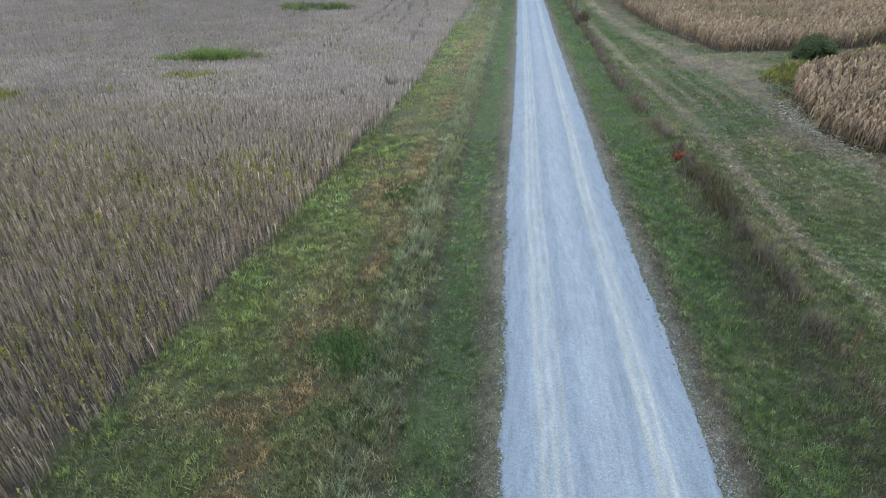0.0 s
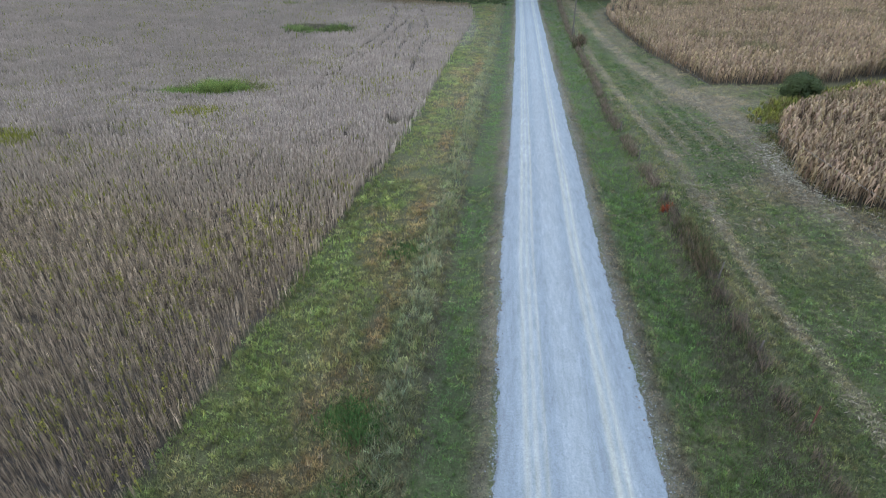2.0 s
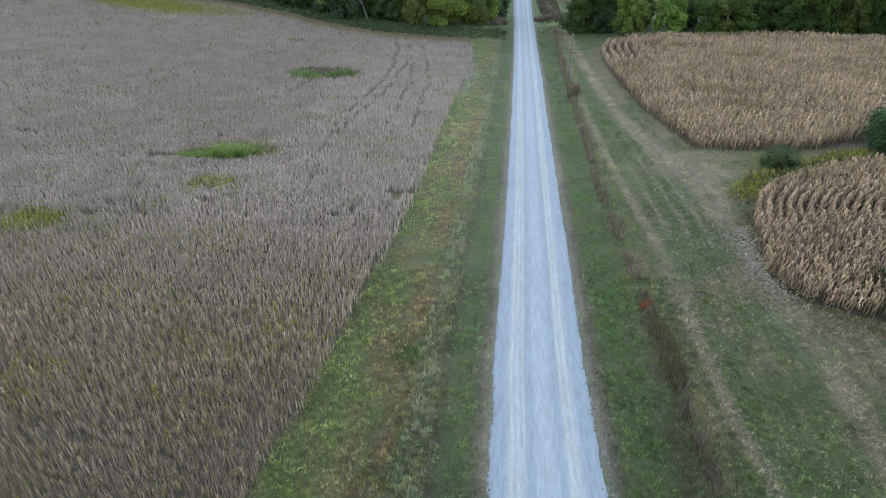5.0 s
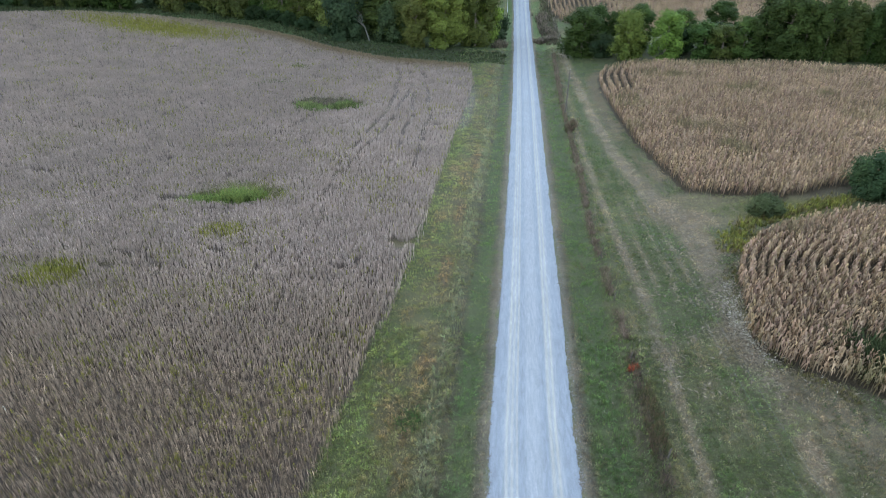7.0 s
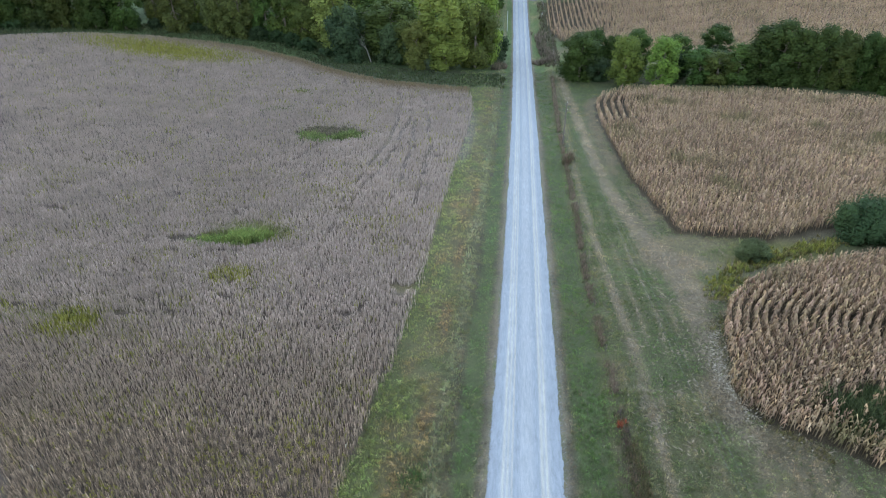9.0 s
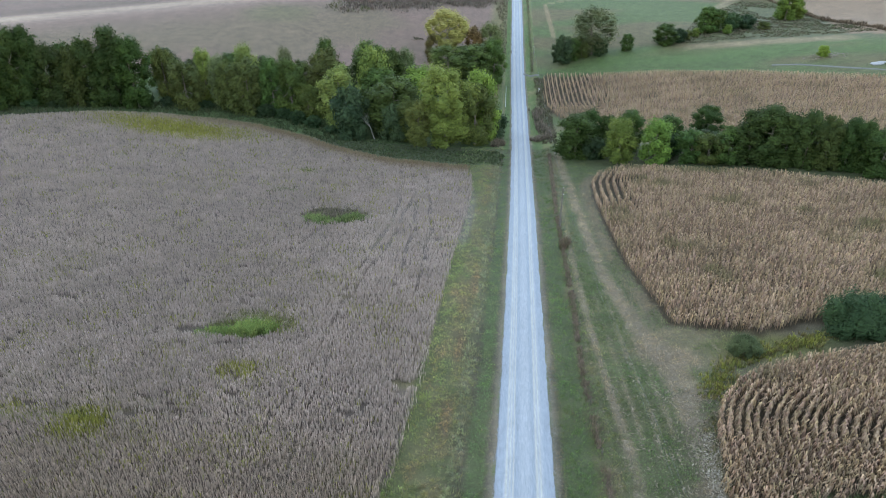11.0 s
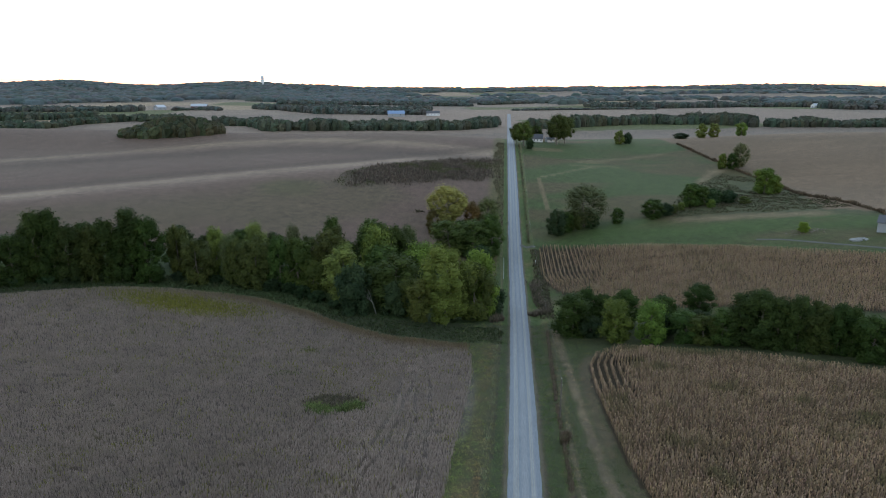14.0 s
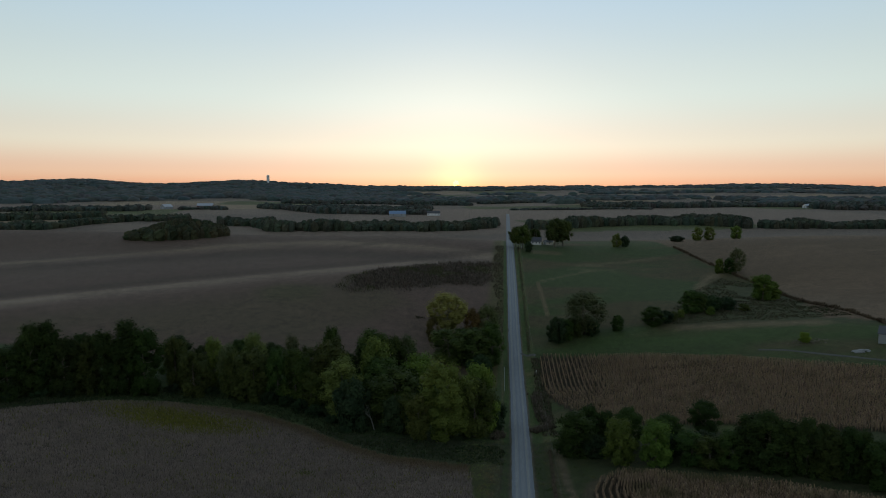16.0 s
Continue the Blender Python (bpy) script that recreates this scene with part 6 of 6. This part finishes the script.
def utility_pole(x, y, height):
    pole = new("utility_pole")
    tagged(pole, "weathered wooden utility pole with two wires", "utility pole", "poles of the power line")
    bm = bmesh.new()
    rod(bm, (0, 0, -1), (0, 0, height * 0.5), 0.15, 0.13, 10)
    rod(bm, (0, 0, height * 0.5), (0, 0, height), 0.13, 0.1, 10)
    part("shaft", bm, POLE_WOOD, pole)
    bm = bmesh.new()
    rod(bm, (0, 0, height), (0, 0, height + 0.25), 0.03, 0.05, 8)
    part("insulator", bm, CERAMIC, pole)
    bm = bmesh.new()
    rod(bm, (0.1, 0, height - 1.4), (0.24, 0, height - 1.4), 0.03, 0.04, 8)
    part("insulator", bm, CERAMIC, pole)
    pole.matrix_basis = pose(x, y, on_land(x, y))
    return Vector((x, y, on_land(x, y) + height))


def wire(a, b, sag):
    bm = bmesh.new()
    n = 24
    pts = [a.lerp(b, i / n) - Vector((0, 0, sag * 4 * (i / n) * (1 - i / n))) for i in range(n + 1)]
    for p, q in zip(pts, pts[1:]):
        rod(bm, p, q, 0.007, 0.007, 4)
    ob = part("power_wire", bm, WIRE)
    tagged(ob, "thin grey power wire between two poles", "wire", "wires of the power line")


tops = [utility_pole(x, y, h) for x, y, h in ((17.5, -20, 9.0), (13.2, 121.9, 9.0), (13.9, 320.5, 9.0), (14.8, 535.0, 10.0))]
for a, b in zip(tops, tops[1:]):
    wire(a + Vector((0, 0, 0.25)), b + Vector((0, 0, 0.25)), 1.6)
    wire(a + Vector((0.24, 0, -1.4)), b + Vector((0.24, 0, -1.4)), 1.6)
fence_post(15.6, 279.8, 1.4, "white marker post beside the corn", plain_material("white_paint", (0.7, 0.7, 0.7), 0.6), 0.12)


# ---- the bare dead tree at the creek ----
def build_snag():
    snag = new("dead_tree")
    tagged(snag, "bare pale dead tree with leaning limbs", "tree")
    r = random.Random(5)
    bm = bmesh.new()
    rod(bm, (0, 0, -0.5), (-1.3, -0.2, 4.2), 0.24, 0.17)
    part("trunk", bm, PALE_BARK, snag)
    for k in range(4):
        bm = bmesh.new()
        a = Vector((-1.3, -0.2, 4.2))
        way = Vector((-0.65 + r.uniform(-0.35, 0.35), r.uniform(-0.5, 0.1), 1.0)).normalized()
        b = a + way * r.uniform(4.0, 6.5)
        rod(bm, a, b, 0.1, 0.04, 6)
        for j in range(3):
            w2 = (way + Vector((r.uniform(-0.8, 0.8), r.uniform(-0.8, 0.8), r.uniform(-0.2, 0.5)))).normalized()
            rod(bm, a.lerp(b, 0.55 + 0.2 * j), a.lerp(b, 0.55 + 0.2 * j) + w2 * r.uniform(1.2, 2.6), 0.05, 0.02, 5)
        part("limb", bm, PALE_BARK, snag)
    snag.matrix_basis = pose(-43.2, 204.0, on_land(-43.2, 204.0))


build_snag()


# ---- tracks, farmstead, distant farms ----
def track(name, label, xs, ys, half):
    t = np.linspace(0, 1, 60)
    k = np.linspace(0, 1, len(xs))
    cx, cy = np.interp(t, k, xs), np.interp(t, k, ys)
    tx, ty = np.gradient(cx), np.gradient(cy)
    l = np.hypot(tx, ty)
    nx, ny = -ty / l, tx / l
    cols = np.linspace(-1, 1, 7)
    gx, gy = cx[:, None] + nx[:, None] * cols * half, cy[:, None] + ny[:, None] * cols * half
    z = ground(gx, gy) + 0.12 - 0.16 * np.abs(cols) ** 3
    v = np.stack([gx, gy, z], 2).reshape(-1, 3)
    i = (np.arange(59)[:, None] * 7 + np.arange(6)[None]).ravel()
    f = np.stack([i, i + 1, i + 8, i + 7], 1)
    c = np.tile(np.array([0.13, 0.125, 0.115]), (len(v), 1)) * (0.8 + 0.4 * fractal(v[:, 0], v[:, 1], 2, 161))[:, None]
    tagged(new(name, array_mesh(name, v, f, GRAVEL, c, flat=False)), label, "track", kind="structure")


track("field_drive", "short gravel field entrance off the road", [8.6, 12, 16.5], [307.5, 306.0, 304.0], 1.5)
track("farm_lane", "pale gravel farm lane behind the corn", [112, 121, 136, 149, 175], [281, 276.5, 263, 251, 232], 1.0)
track("farmhouse_drive", "gravel drive to the farmhouse", [8, 16, 27], [584, 585, 588], 1.8)

WHITE_WALL = plain_material("white_siding", (0.58, 0.59, 0.6), 0.6, vary=0.06)
GREY_ROOF = plain_material("grey_shingles", (0.06, 0.062, 0.07), 0.85, vary=0.25)
METAL_ROOF = plain_material("pale_metal_roof", (0.3, 0.32, 0.36), 0.4, 0.3, vary=0.1)
BLUE_ROOF = plain_material("blue_metal_roof", (0.13, 0.2, 0.32), 0.45, 0.2, vary=0.1)
RED_WALL = plain_material("barn_red_boards", (0.1, 0.05, 0.045), 0.8)
TIN_WALL = plain_material("weathered_tin", (0.24, 0.255, 0.27), 0.5, 0.3)
PANE = plain_material("dark_pane", (0.03, 0.035, 0.04), 0.1)


def gabled(name, label, x, y, turn, length, width, eave, ridge, wall_mat, roof_mat, windows=0, door=True, category="building"):
    """A gabled farm building: walls with gable ends, two roof slabs with eaves, windows and a door set proud of the wall."""
    ob = new(name)
    tagged(ob, label, category)
    l, w = length / 2, width / 2
    bm = bmesh.new()
    vs = [bm.verts.new(p) for p in ((-l, -w, -1), (l, -w, -1), (l, w, -1), (-l, w, -1), (-l, -w, eave), (l, -w, eave), (l, w, eave), (-l, w, eave), (-l, 0, ridge), (l, 0, ridge))]
    for f in ((0, 1, 5, 4), (2, 3, 7, 6), (1, 2, 6, 9, 5), (3, 0, 4, 8, 7)):
        bm.faces.new([vs[i] for i in f])
    part("wall", bm, wall_mat, ob)
    slope = (ridge - eave) / w
    for s in (-1, 1):
        bm = bmesh.new()
        o = 0.45
        e = eave - slope * o
        pts = [(-l - o, s * (w + o), e), (l + o, s * (w + o), e), (l + o, 0, ridge), (-l - o, 0, ridge)]
        low = [bm.verts.new((p[0], p[1], p[2] + 0.03)) for p in pts]
        top = [bm.verts.new((p[0], p[1], p[2] + 0.22)) for p in pts]
        bm.faces.new(top)
        bm.faces.new(list(reversed(low)))
        for i in range(4):
            j = (i + 1) % 4
            bm.faces.new((low[i], low[j], top[j], top[i]))
        part("roof", bm, roof_mat, ob)
    for s in (-1, 1):
        for k in range(windows):
            cx = -l + length * (k + 0.5) / windows
            bm = bmesh.new()
            box(bm, cx - 0.6, cx + 0.6, s * w - 0.03, s * w + 0.03, eave * 0.35, eave * 0.8)
            frame_ob = part("window", bm, METAL_ROOF, ob)
            bm = bmesh.new()
            box(bm, cx - 0.5, cx + 0.5, s * w - 0.045, s * w + 0.045, eave * 0.38, eave * 0.77)
            part("pane", bm, PANE, frame_ob)
    if door:
        bm = bmesh.new()
        wd = min(1.6, width * 0.25)
        box(bm, -l - 0.05, -l + 0.02, -wd, wd, 0, min(eave * 0.9, 3.5))
        part("door", bm, METAL_ROOF, ob)
    ob.matrix_basis = pose(x, y, on_land(x, y), 0, 0, turn)
    return ob


house = gabled("farmhouse", "white farmhouse with a grey hipped roof among trees", 30.5, 594, 0, 9.5, 8.5, 3.0, 6.6, WHITE_WALL, GREY_ROOF, 3)
bm = bmesh.new()
box(bm, -0.4, 0.4, -0.4, 0.4, 5.0, 7.0)
part("chimney", bm, RED_WALL, house, "brick-red chimney")
gabled("garage", "small white garage beside the farmhouse", 42, 596, 20, 7, 6, 2.6, 4.2, WHITE_WALL, GREY_ROOF, 1)
gabled("machine_shed", "grey metal shed with pale doors", 164.2, 271, -35, 14, 9, 3.4, 5.8, TIN_WALL, GREY_ROOF, 0)
gabled("blue_barn", "pole barn with a blue metal roof", -195, 1133, 12, 30, 14, 5, 10, TIN_WALL, BLUE_ROOF, 2)
gabled("farm_home", "low pale house at the far farm", -132, 1168, 5, 24, 10, 4, 8, WHITE_WALL, GREY_ROOF, 4)
gabled("red_barn", "red barn with a pale metal roof", -672, 1353, 15, 34, 15, 6, 11, RED_WALL, METAL_ROOF, 3)
gabled("white_shed", "small shed with a pale roof at the far farm", -750, 1328, 70, 22, 14, 5, 10, TIN_WALL, METAL_ROOF, 2)
gabled("far_house", "white house far off among trees", 695, 1515, 30, 18, 10, 5, 9, WHITE_WALL, METAL_ROOF, 3)


def build_tower():
    """A tall pale silo-shaped tower on the skyline."""
    x, y = -1395.0, 3600.0
    tower = new("water_tower")
    tagged(tower, "tall pale cylindrical tower on the wooded skyline", "tower")
    bm = bmesh.new()
    rod(bm, (0, 0, -10), (0, 0, 44), 8.5, 8.5, 24)
    part("shaft", bm, WHITE_WALL, tower)
    bm = bmesh.new()
    rod(bm, (0, 0, 44), (0, 0, 48), 9.0, 7.0, 24)
    part("cap", bm, WHITE_WALL, tower)
    tower.matrix_basis = pose(x, y, on_land(x, y))


build_tower()


def rubble(name, label, x, y, n, spread, size, mat, category):
    bm = bmesh.new()
    r = random.Random(n)
    for i in range(n):
        a, d = r.uniform(0, 6.28), spread * math.sqrt(r.random())
        s = size * r.uniform(0.5, 1.3)
        px, py = d * math.cos(a) * 1.7, d * math.sin(a)
        m = Matrix.Translation((px, py, on_land(x + px, y + py) - on_land(x, y) + s * 0.2 + 0.5 * (1 - d / spread))) @ Matrix.Diagonal((s, s * 0.8, s * 0.55, 1))
        bmesh.ops.create_icosphere(bm, subdivisions=1, radius=1, matrix=m @ pose(0, 0, 0, r.uniform(0, 360), r.uniform(0, 360), 0))
    ob = part(name, bm, mat)
    ob.matrix_basis = pose(x, y, on_land(x, y))
    tagged(ob, label, category)


rubble("gravel_heap", "low heap of pale gravel beside the farm lane", 145.5, 264, 90, 2.0, 0.5, plain_material("heap_stone", (0.2, 0.2, 0.2), 0.9), "gravel")


def stone_bed(x, y, n, spread):
    """Single stones lying round a bush, all on one mesh."""
    bed = new("stone_bed")
    tagged(bed, "dark bed of stones round a young bush", "stones")
    bm = bmesh.new()
    bmesh.ops.create_icosphere(bm, subdivisions=1, radius=0.45)
    bmesh.ops.scale(bm, vec=(1.0, 0.8, 0.55), verts=bm.verts)
    first = part("stone", bm, BARK, bed)
    r = random.Random(n)
    for i in range(n):
        a, d = r.uniform(0, 6.28), spread * math.sqrt(r.random())
        px, py = d * math.cos(a) * 1.7, d * math.sin(a)
        ob = first if i == 0 else new("stone", first.data)
        ob.parent = bed
        k = r.uniform(0.5, 1.3)
        ob.matrix_basis = pose(px, py, on_land(x + px, y + py) - on_land(x, y) + 0.08, 0, 0, r.uniform(0, 360)) @ Matrix.Diagonal((k, k, k, 1))
    bed.matrix_basis = pose(x, y, on_land(x, y))


stone_bed(133, 282, 40, 5.0)
young = [o for o in bpy.data.objects if o.name == "yellow_green_tree"][0]
place(young, (14, 5.6), 131.8, 282.3, 4.2, 2.4, (1.4, 1.4, 1.0), label="young bright yellow-green bush in a bed of stones")


# ---- the setting sun on the skyline ----
GLOW = bpy.data.materials.new("setting_sun")
GLOW.use_nodes = True
GLOW.node_tree.nodes["Principled BSDF"].inputs["Emission Color"].default_value = (1.0, 0.5, 0.12, 1)
GLOW.node_tree.nodes["Principled BSDF"].inputs["Emission Strength"].default_value = 14.0
bm = bmesh.new()
bmesh.ops.create_uvsphere(bm, u_segments=32, v_segments=16, radius=22.0)
disc = part("backdrop_sun", bm, GLOW)
disc.matrix_basis = pose(4620 * math.sin(radians(SUN_AZIMUTH)), 4620 * math.cos(radians(SUN_AZIMUTH)), 114.0)
tagged(disc, "glowing orange sun setting behind the skyline", "sun", kind="structure")


# ---- low rail at the creek crossing, dry brush beside it ----
def guard_rail(x, y0, y1):
    rail = new("guard_rail")
    tagged(rail, "low pale steel guard rail beside the creek crossing", "guard rail")
    n = 9
    ys = np.linspace(y0, y1, n)
    zs = ground(np.full(n, x), ys)
    bm = bmesh.new()
    for a, b, za, zb in zip(ys, ys[1:], zs, zs[1:]):
        rod(bm, (0, a - y0, za - zs[0] + 0.6), (0, b - y0, zb - zs[0] + 0.6), 0.08, 0.08, 6)
    part("beam", bm, TIN_WALL, rail)
    for yy, z in zip(ys, zs):
        bm = bmesh.new()
        box(bm, -0.07, 0.07, yy - y0 - 0.08, yy - y0 + 0.08, z - zs[0] - 0.4, z - zs[0] + 0.62)
        part("post", bm, POLE_WOOD, rail)
    rail.matrix_basis = pose(x, y0, float(zs[0]))


guard_rail(1.1, 258.0, 288.0)
weed_band("dry_brush", "pale tan dry brush beside the road at the creek", [-2.5, 0.5], [202, 207], 160, 0.7, 1.8, [(0.24, 0.19, 0.14), (0.2, 0.15, 0.11), (0.14, 0.14, 0.08)], 8, 0.14, 0.8)
weed_band("dry_brush", "brown dry brush on the bank at the creek", [11.5, 14, 17, 14, 13.5], [212, 213, 215, 235, 256], 520, 0.9, 1.9, [(0.22, 0.17, 0.13), (0.18, 0.14, 0.11), (0.13, 0.12, 0.07), (0.26, 0.21, 0.16)], 8, 0.13, 0.8)
